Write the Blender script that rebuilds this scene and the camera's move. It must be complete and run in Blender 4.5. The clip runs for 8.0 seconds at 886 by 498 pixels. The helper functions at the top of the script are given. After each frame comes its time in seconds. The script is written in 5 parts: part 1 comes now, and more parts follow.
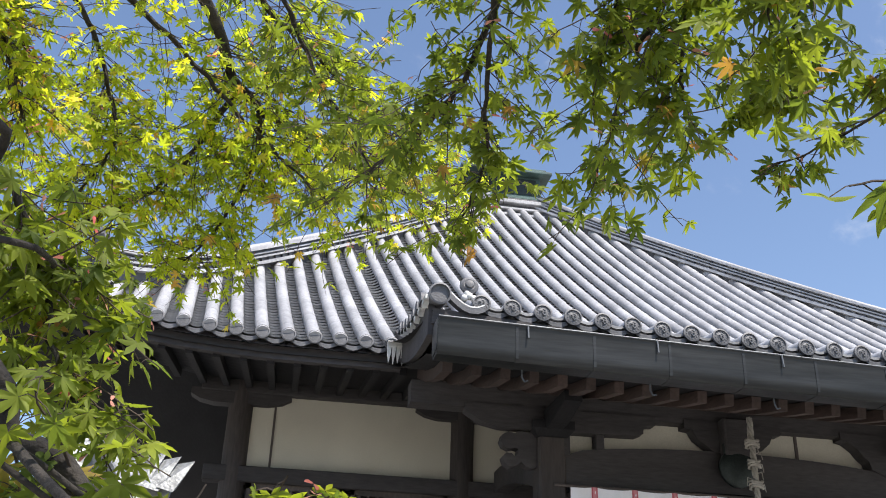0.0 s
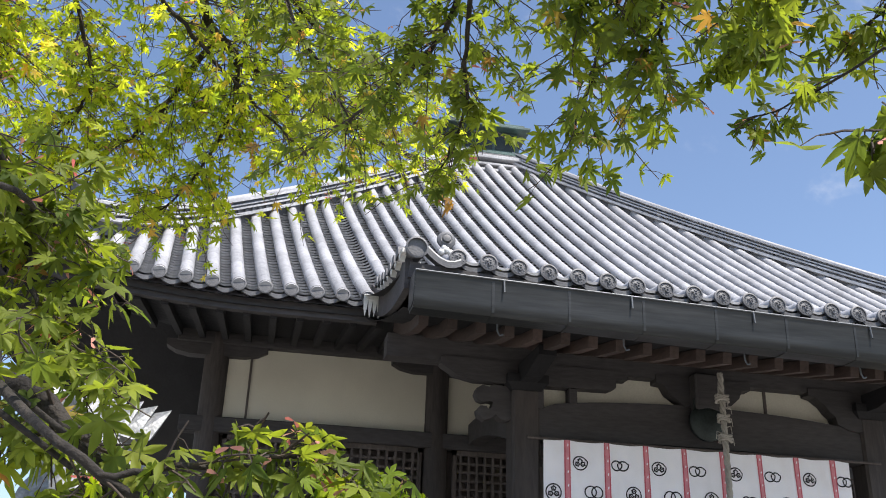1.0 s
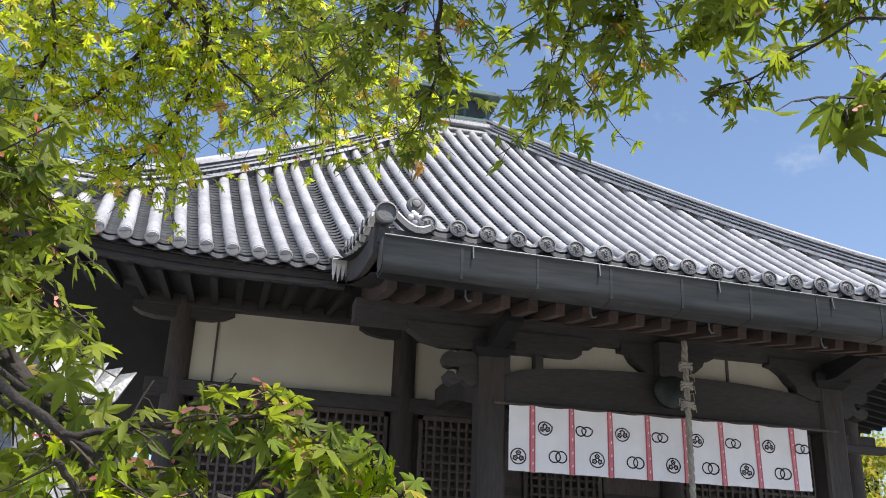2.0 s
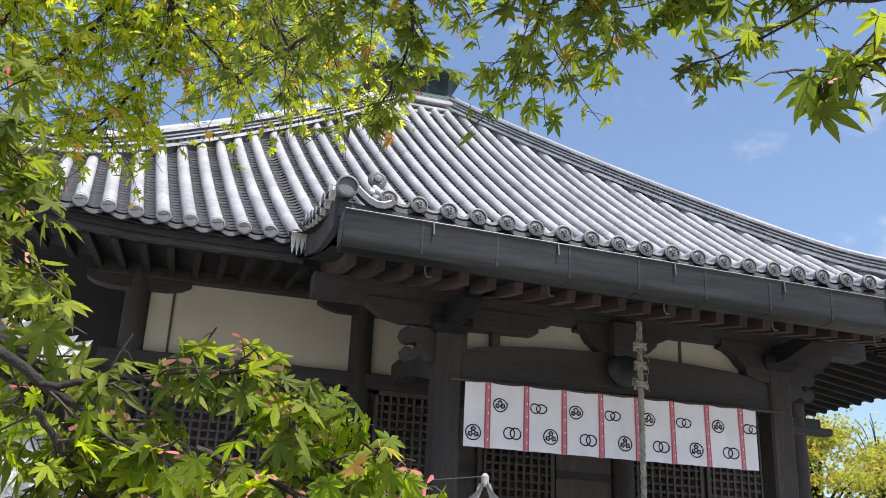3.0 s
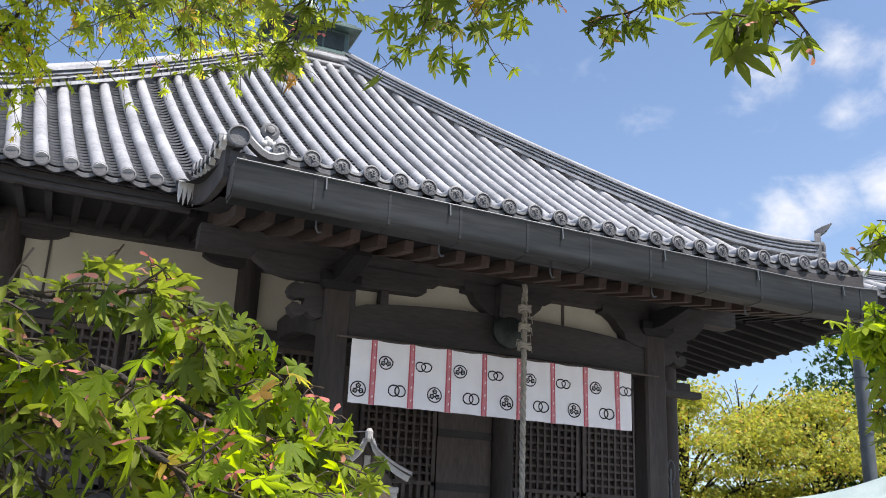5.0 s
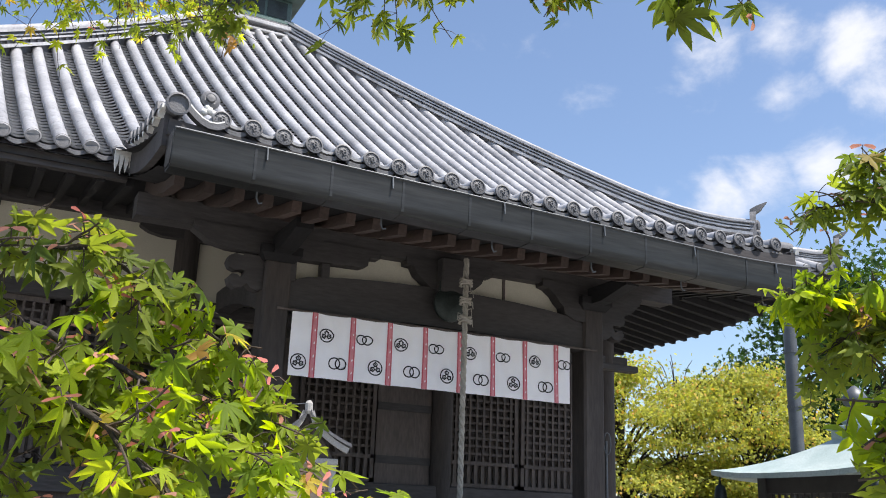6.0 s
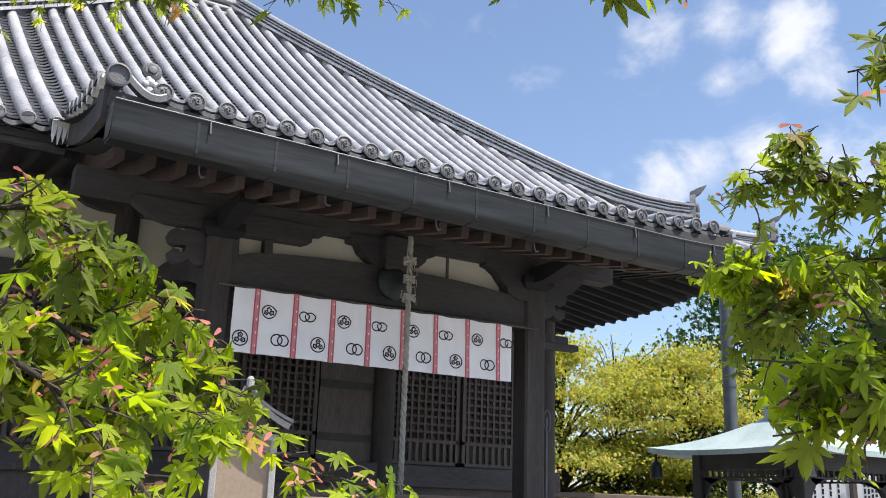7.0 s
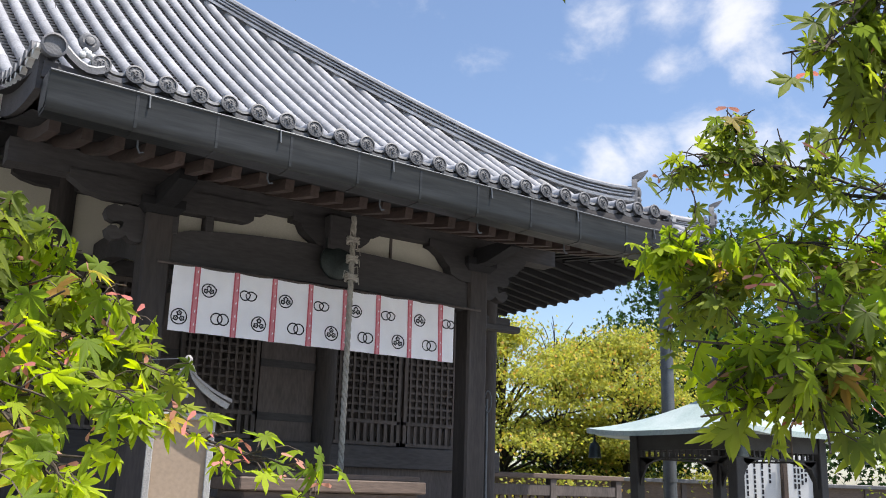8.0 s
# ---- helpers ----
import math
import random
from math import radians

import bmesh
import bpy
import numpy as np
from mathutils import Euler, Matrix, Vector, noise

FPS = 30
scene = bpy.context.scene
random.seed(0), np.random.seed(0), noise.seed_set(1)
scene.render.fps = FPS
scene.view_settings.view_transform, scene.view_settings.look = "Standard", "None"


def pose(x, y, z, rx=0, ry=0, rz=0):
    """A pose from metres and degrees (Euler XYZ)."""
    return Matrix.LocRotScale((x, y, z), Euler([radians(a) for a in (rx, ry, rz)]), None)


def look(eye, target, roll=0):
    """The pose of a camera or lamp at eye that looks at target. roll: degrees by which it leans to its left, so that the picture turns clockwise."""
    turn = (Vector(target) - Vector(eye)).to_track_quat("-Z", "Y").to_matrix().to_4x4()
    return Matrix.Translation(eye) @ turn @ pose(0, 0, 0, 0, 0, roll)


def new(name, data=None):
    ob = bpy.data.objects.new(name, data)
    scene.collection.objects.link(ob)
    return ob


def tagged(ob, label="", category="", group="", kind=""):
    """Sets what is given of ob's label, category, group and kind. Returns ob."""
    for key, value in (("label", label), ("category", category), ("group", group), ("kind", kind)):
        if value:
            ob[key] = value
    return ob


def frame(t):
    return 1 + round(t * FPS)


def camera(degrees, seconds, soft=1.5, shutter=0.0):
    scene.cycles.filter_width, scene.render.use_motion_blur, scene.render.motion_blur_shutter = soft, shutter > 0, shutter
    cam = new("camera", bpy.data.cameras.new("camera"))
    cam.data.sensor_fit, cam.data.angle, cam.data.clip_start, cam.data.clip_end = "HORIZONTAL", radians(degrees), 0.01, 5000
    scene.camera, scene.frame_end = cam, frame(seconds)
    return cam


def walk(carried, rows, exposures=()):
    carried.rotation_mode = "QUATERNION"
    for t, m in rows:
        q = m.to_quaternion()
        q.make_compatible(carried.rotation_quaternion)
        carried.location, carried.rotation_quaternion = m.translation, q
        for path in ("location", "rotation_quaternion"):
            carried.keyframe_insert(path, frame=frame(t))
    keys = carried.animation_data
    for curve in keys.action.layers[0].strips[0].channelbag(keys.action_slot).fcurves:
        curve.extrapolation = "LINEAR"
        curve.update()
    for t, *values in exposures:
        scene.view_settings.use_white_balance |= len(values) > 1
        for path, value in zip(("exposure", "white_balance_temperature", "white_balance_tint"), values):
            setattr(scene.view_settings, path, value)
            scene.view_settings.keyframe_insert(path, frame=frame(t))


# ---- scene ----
cam = camera(50.4, 8.0, soft=1.0)
PATH = [
    (0.0, (-1.498, -7.34, 1.700), (-1.219, -5.559, 2.567), 2.1),
    (0.5, (-1.498, -7.343, 1.694), (-1.192, -5.546, 2.517), 2.1),
    (1.0, (-1.501, -7.348, 1.686), (-1.164, -5.538, 2.468), 2.1),
    (1.5, (-1.498, -7.339, 1.688), (-1.127, -5.521, 2.434), 2.1),
    (3.0, (-1.52, -7.34, 1.668), (-1.019, -5.526, 2.344), 2.6),
    (3.5, (-1.531, -7.343, 1.656), (-0.976, -5.538, 2.318), 2.8),
    (4.0, (-1.537, -7.345, 1.650), (-0.925, -5.555, 2.298), 2.8),
    (4.5, (-1.539, -7.334, 1.644), (-0.866, -5.559, 2.274), 2.7),
    (6.0, (-1.533, -7.317, 1.631), (-0.679, -5.598, 2.192), 2.1),
    (6.5, (-1.535, -7.332, 1.618), (-0.625, -5.635, 2.159), 2.0),
    (7.0, (-1.538, -7.334, 1.615), (-0.574, -5.662, 2.137), 1.9),
    (7.5, (-1.525, -7.332, 1.618), (-0.508, -5.686, 2.122), 1.7),
    (8.0, (-1.521, -7.326, 1.616), (-0.45, -5.708, 2.103), 1.8),
]
walk(cam, [(t, look(eye, target, roll)) for t, eye, target, roll in PATH], [(0.0, 0.75, 6500, 12.5), (8.0, 0.75, 6500, 12.5)])

# ---- light ----
SUN = Vector((0.26, -0.36, 0.90)).normalized()
sun = new("sun", bpy.data.lights.new("sun", "SUN"))
sun.data.energy, sun.data.angle, sun.data.color = 4.8, radians(0.53), (1.0, 0.95, 0.87)
sun.matrix_world = look(SUN * 60, (0, 0, 0))
world = bpy.data.worlds.new("sky")
scene.world = world
world.use_nodes = True
wn, wl = world.node_tree.nodes, world.node_tree.links
sky = wn.new("ShaderNodeTexSky")
sky.sky_type, sky.sun_disc = "NISHITA", False
sky.sun_elevation, sky.sun_rotation = math.asin(SUN.z), math.atan2(SUN.x, SUN.y)
sky.air_density, sky.dust_density, sky.ozone_density = 1.0, 1.0, 1.8
# fair-weather clouds: a few soft banks towards the south-east, faint wisps elsewhere
def wnode(kind, **values):
    nd = wn.new("ShaderNode" + kind)
    for key, val in values.items():
        nd.inputs[int(key[1:]) if key[1:].isdigit() else key].default_value = val
    return nd


sky_at = wn.new("ShaderNodeTexCoord").outputs["Generated"]
stretch = wnode("Mapping", Scale=(1, 1, 1.5), Location=(0.35, 0.1, 0.2))
wl.new(sky_at, stretch.inputs["Vector"])
puff = wnode("TexNoise", Scale=7.5, Detail=8.0, Roughness=0.58, Distortion=0.2)
wl.new(stretch.outputs[0], puff.inputs["Vector"])
CLOUDS = [((0.608, 0.644, 0.465), 0.085, 0.82), ((0.652, 0.593, 0.473), 0.08, 0.9), ((0.705, 0.546, 0.452), 0.075, 0.95), ((0.731, 0.542, 0.415), 0.075, 1.0),
          ((0.676, 0.610, 0.413), 0.06, 1.05), ((0.680, 0.647, 0.344), 0.065, 0.95), ((0.710, 0.605, 0.361), 0.075, 1.0), ((0.655, 0.679, 0.330), 0.055, 0.8),
          ((0.769, 0.543, 0.336), 0.10, 0.85), ((0.773, 0.478, 0.425), 0.10, 0.85), ((-0.191, 0.859, 0.475), 0.06, 0.6)]
bank = None
for way, size, much in CLOUDS:
    far = wn.new("ShaderNodeVectorMath")
    far.operation = "DISTANCE"
    far.inputs[1].default_value = Vector(way).normalized()
    wl.new(sky_at, far.inputs[0])
    fall = wnode("MapRange", _1=0.0, _2=size, _3=much, _4=0.0)
    fall.interpolation_type = "SMOOTHSTEP"
    wl.new(far.outputs["Value"], fall.inputs[0])
    if bank:
        both = wn.new("ShaderNodeMath")
        both.operation = "MAXIMUM"
        wl.new(bank, both.inputs[0])
        wl.new(fall.outputs[0], both.inputs[1])
        bank = both.outputs[0]
    else:
        bank = fall.outputs[0]
rough = wnode("Math", _1=1.35, _2=-0.20)
rough.operation = "MULTIPLY_ADD"
wl.new(puff.outputs["Fac"], rough.inputs[0])
lift = wnode("Math", _1=0.40, _2=-0.16)
lift.operation = "MULTIPLY_ADD"
wl.new(bank, lift.inputs[0])
total = wn.new("ShaderNodeMath")
wl.new(rough.outputs[0], total.inputs[0])
wl.new(lift.outputs[0], total.inputs[1])
ramp = wnode("MapRange", _1=0.44, _2=0.84, _3=0.0, _4=0.88)
ramp.interpolation_type = "SMOOTHSTEP"
wl.new(total.outputs[0], ramp.inputs[0])
mixc = wn.new("ShaderNodeMix")
mixc.data_type = "RGBA"
mixc.inputs[7].default_value = (5.2, 5.3, 5.5, 1)
wl.new(ramp.outputs[0], mixc.inputs[0])
wl.new(sky.outputs[0], mixc.inputs[6])
wl.new(mixc.outputs[2], wn["Background"].inputs["Color"])
wn["Background"].inputs["Strength"].default_value = 0.12

# ---- materials ----
def material(name, base, rough=0.7, vary=0.25, scale=3.0, grain=40.0, bump=0.2, metal=0.0, second=None, stretch=(1, 1, 1), pieces=0.0, spec=0.5):
    """A surface of one base colour with stains at a large scale, grain at a small one, and fine relief."""
    m = bpy.data.materials.new(name)
    m.use_nodes = True
    n, l = m.node_tree.nodes, m.node_tree.links
    b = n["Principled BSDF"]
    b.inputs["Metallic"].default_value = metal
    b.inputs["Specular IOR Level"].default_value = spec
    tc, mp = n.new("ShaderNodeTexCoord"), n.new("ShaderNodeMapping")
    mp.inputs["Scale"].default_value = stretch
    l.new(tc.outputs["Object"], mp.inputs["Vector"])
    big, fine = n.new("ShaderNodeTexNoise"), n.new("ShaderNodeTexNoise")
    big.inputs["Scale"].default_value, big.inputs["Detail"].default_value = scale, 5
    fine.inputs["Scale"].default_value, fine.inputs["Detail"].default_value = grain, 4
    for t in (big, fine):
        l.new(mp.outputs[0], t.inputs["Vector"])
    c2 = second or tuple(c * (1 - vary) for c in base)
    mix = n.new("ShaderNodeMix")
    mix.data_type = "RGBA"
    mix.inputs[6].default_value, mix.inputs[7].default_value = (*base, 1), (*c2, 1)
    r1 = n.new("ShaderNodeMapRange")
    r1.inputs["From Min"].default_value, r1.inputs["From Max"].default_value = 0.35, 0.65
    l.new(big.outputs["Fac"], r1.inputs["Value"])
    l.new(r1.outputs[0], mix.inputs[0])
    hsv = n.new("ShaderNodeHueSaturation")
    r2 = n.new("ShaderNodeMapRange")
    r2.inputs["From Min"].default_value, r2.inputs["From Max"].default_value = 0.3, 0.7
    r2.inputs["To Min"].default_value, r2.inputs["To Max"].default_value = 1 - vary * 0.6, 1 + vary * 0.6
    l.new(fine.outputs["Fac"], r2.inputs["Value"])
    l.new(mix.outputs[2], hsv.inputs["Color"])
    last = r2.outputs[0]
    if pieces:
        oi, ge, add, fr, r3, mul = (n.new("ShaderNode" + k) for k in ("ObjectInfo", "NewGeometry", "Math", "Math", "MapRange", "Math"))
        fr.operation, mul.operation = "FRACT", "MULTIPLY"
        l.new(oi.outputs["Random"], add.inputs[0])
        l.new(ge.outputs["Random Per Island"], add.inputs[1])
        l.new(add.outputs[0], fr.inputs[0])
        l.new(fr.outputs[0], r3.inputs["Value"])
        r3.inputs["To Min"].default_value, r3.inputs["To Max"].default_value = 1 - pieces, 1 + pieces
        l.new(last, mul.inputs[0])
        l.new(r3.outputs[0], mul.inputs[1])
        last = mul.outputs[0]
    l.new(last, hsv.inputs["Value"])
    l.new(hsv.outputs[0], b.inputs["Base Color"])
    r4 = n.new("ShaderNodeMapRange")
    r4.inputs["To Min"].default_value, r4.inputs["To Max"].default_value = max(0.02, rough - 0.1), min(1, rough + 0.1)
    l.new(big.outputs["Fac"], r4.inputs["Value"])
    l.new(r4.outputs[0], b.inputs["Roughness"])
    if bump:
        bp = n.new("ShaderNodeBump")
        bp.inputs["Strength"].default_value, bp.inputs["Distance"].default_value = bump, 0.01
        l.new(fine.outputs["Fac"], bp.inputs["Height"])
        l.new(bp.outputs[0], b.inputs["Normal"])
    return m


def leaf_material(name, young, old, warm, glow=0.5, share=0.12):
    """Thin leaves: colour changes from leaf to leaf, light comes through."""
    m = bpy.data.materials.new(name)
    m.use_nodes = True
    n, l = m.node_tree.nodes, m.node_tree.links
    b, out = n["Principled BSDF"], n["Material Output"]
    b.inputs["Roughness"].default_value = 0.6
    b.inputs["Specular IOR Level"].default_value = 0.2
    oi, ge, add, fr = (n.new("ShaderNode" + k) for k in ("ObjectInfo", "NewGeometry", "Math", "Math"))
    fr.operation = "FRACT"
    l.new(oi.outputs["Random"], add.inputs[0])
    l.new(ge.outputs["Random Per Island"], add.inputs[1])
    l.new(add.outputs[0], fr.inputs[0])
    cr = n.new("ShaderNodeValToRGB")
    cr.color_ramp.interpolation = "LINEAR"
    e = cr.color_ramp.elements
    e[0].position, e[0].color = 0.0, (*old, 1)
    e[1].position, e[1].color = 1.0 - share, (*young, 1)
    e.new(1.0).color = (*warm, 1)
    l.new(fr.outputs[0], cr.inputs[0])
    tc, nz = n.new("ShaderNodeTexCoord"), n.new("ShaderNodeTexNoise")
    nz.inputs["Scale"].default_value = 60
    l.new(tc.outputs["Object"], nz.inputs["Vector"])
    hsv, r = n.new("ShaderNodeHueSaturation"), n.new("ShaderNodeMapRange")
    r.inputs["To Min"].default_value, r.inputs["To Max"].default_value = 0.75, 1.25
    l.new(nz.outputs["Fac"], r.inputs["Value"])
    l.new(r.outputs[0], hsv.inputs["Value"])
    l.new(cr.outputs[0], hsv.inputs["Color"])
    l.new(hsv.outputs[0], b.inputs["Base Color"])
    tr, mx = n.new("ShaderNodeBsdfTranslucent"), n.new("ShaderNodeMixShader")
    br = n.new("ShaderNodeHueSaturation")
    br.inputs["Value"].default_value, br.inputs["Saturation"].default_value = 2.5, 1.1
    l.new(hsv.outputs[0], br.inputs["Color"])
    l.new(br.outputs[0], tr.inputs["Color"])
    mx.inputs[0].default_value = glow
    l.new(b.outputs[0], mx.inputs[1])
    l.new(tr.outputs[0], mx.inputs[2])
    l.new(mx.outputs[0], out.inputs["Surface"])
    return m


TILE = material("roof_tile", (0.38, 0.382, 0.395), 0.42, 0.3, 1.6, 26, 0.35, pieces=0.10)
TILE_PAN = material("pan_tile", (0.32, 0.322, 0.33), 0.5, 0.3, 2.0, 30, 0.35, pieces=0.14)
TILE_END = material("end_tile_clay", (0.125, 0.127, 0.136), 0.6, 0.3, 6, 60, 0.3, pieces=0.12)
RIDGE = material("ridge_tile", (0.50, 0.50, 0.51), 0.45, 0.35, 2.5, 24, 0.3)
LIME = material("lime_plaster_joint", (0.78, 0.77, 0.74), 0.9, 0.12, 6, 60, 0.25)
PLASTER = material("aged_plaster", (0.54, 0.51, 0.42), 0.92, 0.12, 1.5, 70, 0.12)
WOOD = material("weathered_dark_wood", (0.096, 0.078, 0.070), 0.75, 0.4, 2.0, 34, 0.4, stretch=(1, 1, 0.25), pieces=0.12)
BEAM = material("dark_beam_wood", (0.052, 0.047, 0.047), 0.75, 0.4, 2.0, 34, 0.4, stretch=(0.2, 1, 1), pieces=0.12)
RAFTER = material("rafter_wood", (0.062, 0.041, 0.034), 0.7, 0.4, 2.2, 36, 0.35, stretch=(1, 0.2, 1), pieces=0.2)
# wood under the eaves: deep shade is put into its near-black colour
SHADE_WOOD = material("shade_darkened_wood", (0.018, 0.0175, 0.019), 0.85, 0.3, 2.0, 34, 0.3, stretch=(1, 0.2, 1), pieces=0.12, spec=0.3)
PILLAR = material("dark_pillar_wood", (0.056, 0.046, 0.042), 0.75, 0.45, 2.5, 40, 0.4, stretch=(1, 1, 0.15))
BLACKWOOD = material("black_stained_wood", (0.028, 0.026, 0.026), 0.6, 0.3, 3, 40, 0.3)
PALEWOOD = material("sunlit_old_wood", (0.13, 0.092, 0.070), 0.7, 0.35, 2.0, 40, 0.4, stretch=(0.2, 1, 1))
GUTTER = material("gutter_copper_sheet", (0.034, 0.035, 0.035), 0.42, 0.5, 1.1, 9, 0.15, metal=0.15, second=(0.014, 0.016, 0.016), stretch=(0.35, 4, 4), spec=0.35)
DARK_PATINA = material("dark_green_copper", (0.075, 0.14, 0.125), 0.5, 0.3, 2.0, 30, 0.2, metal=0.1, second=(0.04, 0.065, 0.06))
PATINA = material("green_patina_copper", (0.40, 0.47, 0.45), 0.5, 0.25, 1.4, 30, 0.15, metal=0.1, second=(0.31, 0.39, 0.375))
BRONZE = material("dark_green_bronze", (0.03, 0.04, 0.038), 0.5, 0.4, 6, 60, 0.3, metal=0.5)
CLOTH = material("white_cotton", (0.84, 0.83, 0.86), 0.95, 0.06, 4, 300, 0.15)
RED = material("crimson_ribbon", (0.52, 0.09, 0.12), 0.85, 0.2, 8, 200, 0.15)
PINK = material("faded_pink_ribbon", (0.62, 0.24, 0.27), 0.9, 0.15, 8, 200, 0.1)
INK = material("black_dye", (0.02, 0.02, 0.025), 0.9, 0.2, 20, 200, 0.05)
ROPE = material("hemp_rope", (0.37, 0.345, 0.30), 0.9, 0.3, 12, 160, 0.5)
STEEL = material("grey_painted_steel", (0.10, 0.11, 0.12), 0.5, 0.25, 3, 40, 0.1, metal=0.3)
SILVER = material("polished_tin", (0.30, 0.31, 0.31), 0.55, 0.4, 12, 60, 0.5, metal=0.5)
STONE = material("grey_granite", (0.38, 0.37, 0.35), 0.85, 0.25, 4, 90, 0.4)
GRAVEL = material("pale_gravel", (0.30, 0.29, 0.265), 0.95, 0.3, 1.2, 50, 0.8)
BOARD = material("beige_board", (0.37, 0.28, 0.20), 0.75, 0.15, 2, 40, 0.05)
WHITEBOARD = material("white_notice_board", (0.72, 0.72, 0.70), 0.7, 0.1, 3, 80, 0.05)
BARK = material("maple_bark", (0.036, 0.030, 0.024), 0.9, 0.4, 20, 120, 0.6)
TWIG = material("young_twig", (0.07, 0.05, 0.035), 0.8, 0.4, 30, 160, 0.3)
# one leaf in three tones: deeper for shade, brighter and yellower for sunlight
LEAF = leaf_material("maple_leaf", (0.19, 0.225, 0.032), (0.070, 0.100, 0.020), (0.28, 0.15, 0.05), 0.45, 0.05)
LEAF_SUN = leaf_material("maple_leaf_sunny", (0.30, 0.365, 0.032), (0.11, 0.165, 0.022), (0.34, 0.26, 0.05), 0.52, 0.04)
LEAF_LIT = leaf_material("maple_leaf_lit", (0.43, 0.45, 0.055), (0.15, 0.20, 0.030), (0.48, 0.30, 0.09), 0.62, 0.07)
SEED = leaf_material("maple_seed", (0.46, 0.20, 0.16), (0.36, 0.20, 0.14), (0.52, 0.16, 0.15), 0.25, 0.3)
FAR_LEAF = leaf_material("far_maple_foliage", (0.40, 0.395, 0.07), (0.17, 0.20, 0.045), (0.48, 0.28, 0.08), 0.35, 0.12)
DARK_LEAF = leaf_material("evergreen_foliage", (0.05, 0.10, 0.02), (0.018, 0.045, 0.012), (0.06, 0.12, 0.02), 0.25, 0.1)

# ---- building blocks ----
class Geo:
    """Vertices and faces gathered into one mesh."""
    def __init__(self):
        self.v, self.f = [], []

    def add(self, verts, faces, m=None):
        k = len(self.v)
        self.v += [tuple(m @ Vector(p)) if m else tuple(p) for p in verts]
        self.f += [tuple(i + k for i in f) for f in faces]
        return self

    def box(self, lo, hi, m=None, bevel=0.0):
        (x0, y0, z0), (x1, y1, z1) = lo, hi
        if bevel <= 0:
            v = [(x, y, z) for z in (z0, z1) for x, y in ((x0, y0), (x1, y0), (x1, y1), (x0, y1))]
            f = [(3, 2, 1, 0), (4, 5, 6, 7), (0, 1, 5, 4), (1, 2, 6, 5), (2, 3, 7, 6), (3, 0, 4, 7)]
            return self.add(v, f, m)
        b, v = bevel, []
        for z, i in ((z0, b), (z0 + b, 0), (z1 - b, 0), (z1, b)):
            c = b if i == 0 else 2 * b
            c = min(c, (x1 - x0) * 0.45, (y1 - y0) * 0.45)
            xa, xb, ya, yb = x0 + i, x1 - i, y0 + i, y1 - i
            e = b
            v += [(xa + e, ya, z), (xb - e, ya, z), (xb, ya + e, z), (xb, yb - e, z), (xb - e, yb, z), (xa + e, yb, z), (xa, yb - e, z), (xa, ya + e, z)]
        f = [tuple(range(7, -1, -1)), tuple(range(24, 32))]
        for r in range(3):
            for j in range(8):
                a, c = r * 8 + j, r * 8 + (j + 1) % 8
                f.append((a, c, c + 8, a + 8))
        return self.add(v, f, m)

    def sweep(self, path, shape, up=(0, 0, 1), closed=True, caps=True, scale=None):
        """Draws a flat outline (right, up) along a path."""
        path, up, n, k = [Vector(p) for p in path], Vector(up), len(shape), len(self.v)
        for i, p in enumerate(path):
            d = (path[min(i + 1, len(path) - 1)] - path[max(i - 1, 0)]).normalized()
            r = d.cross(up).normalized()
            u = r.cross(d).normalized()
            s = scale[i] if scale else 1
            self.v += [tuple(p + r * a * s + u * b * s) for a, b in shape]
        m = n if closed else n - 1
        for i in range(len(path) - 1):
            for j in range(m):
                a, b = k + i * n + j, k + i * n + (j + 1) % n
                self.f.append((a, b, b + n, a + n))
        if caps and closed:
            self.f.append(tuple(k + j for j in range(n - 1, -1, -1)))
            self.f.append(tuple(k + (len(path) - 1) * n + j for j in range(n)))
        return self

    def tube(self, path, r0, r1=None, sides=8, caps=True):
        r1 = r0 if r1 is None else r1
        n = len(path)
        sh = [(math.cos(2 * math.pi * j / sides), math.sin(2 * math.pi * j / sides)) for j in range(sides)]
        d = Vector(path[-1]) - Vector(path[0])
        up = (0, 0, 1) if abs(d.normalized().z) < 0.8 else (0.0, 1.0, 0.05)
        return self.sweep(path, sh, up, True, caps, [r0 + (r1 - r0) * i / max(1, n - 1) for i in range(n)])

    def lathe(self, prof, at=(0, 0, 0), sides=16, m=None):
        v, f, n = [], [], len(prof)
        for j in range(sides):
            a = 2 * math.pi * j / sides
            v += [(at[0] + r * math.cos(a), at[1] + r * math.sin(a), at[2] + z) for r, z in prof]
        for j in range(sides):
            for i in range(n - 1):
                a, b = j * n + i, (j + 1) % sides * n + i
                f.append((a, b, b + 1, a + 1))
        f.append(tuple(j * n for j in range(sides - 1, -1, -1)))
        f.append(tuple(j * n + n - 1 for j in range(sides)))
        return self.add(v, f, m)

    def prism(self, outline, depth, m=None):
        """An outline in x and z, pushed back along y."""
        n = len(outline)
        v = [(x, 0, z) for x, z in outline] + [(x, depth, z) for x, z in outline]
        f = [tuple(range(n)), tuple(range(2 * n - 1, n - 1, -1))]
        f += [((j + 1) % n, j, j + n, (j + 1) % n + n) for j in range(n)]
        return self.add(v, f, m)

    def mesh(self, name, mat, smooth=None):
        me = bpy.data.meshes.new(name)
        me.from_pydata(self.v, [], self.f)
        me.materials.append(mat)
        me.update()
        if smooth is not None:
            me.shade_smooth()
            if smooth < 180:
                me.set_sharp_from_angle(angle=radians(smooth))
        return me


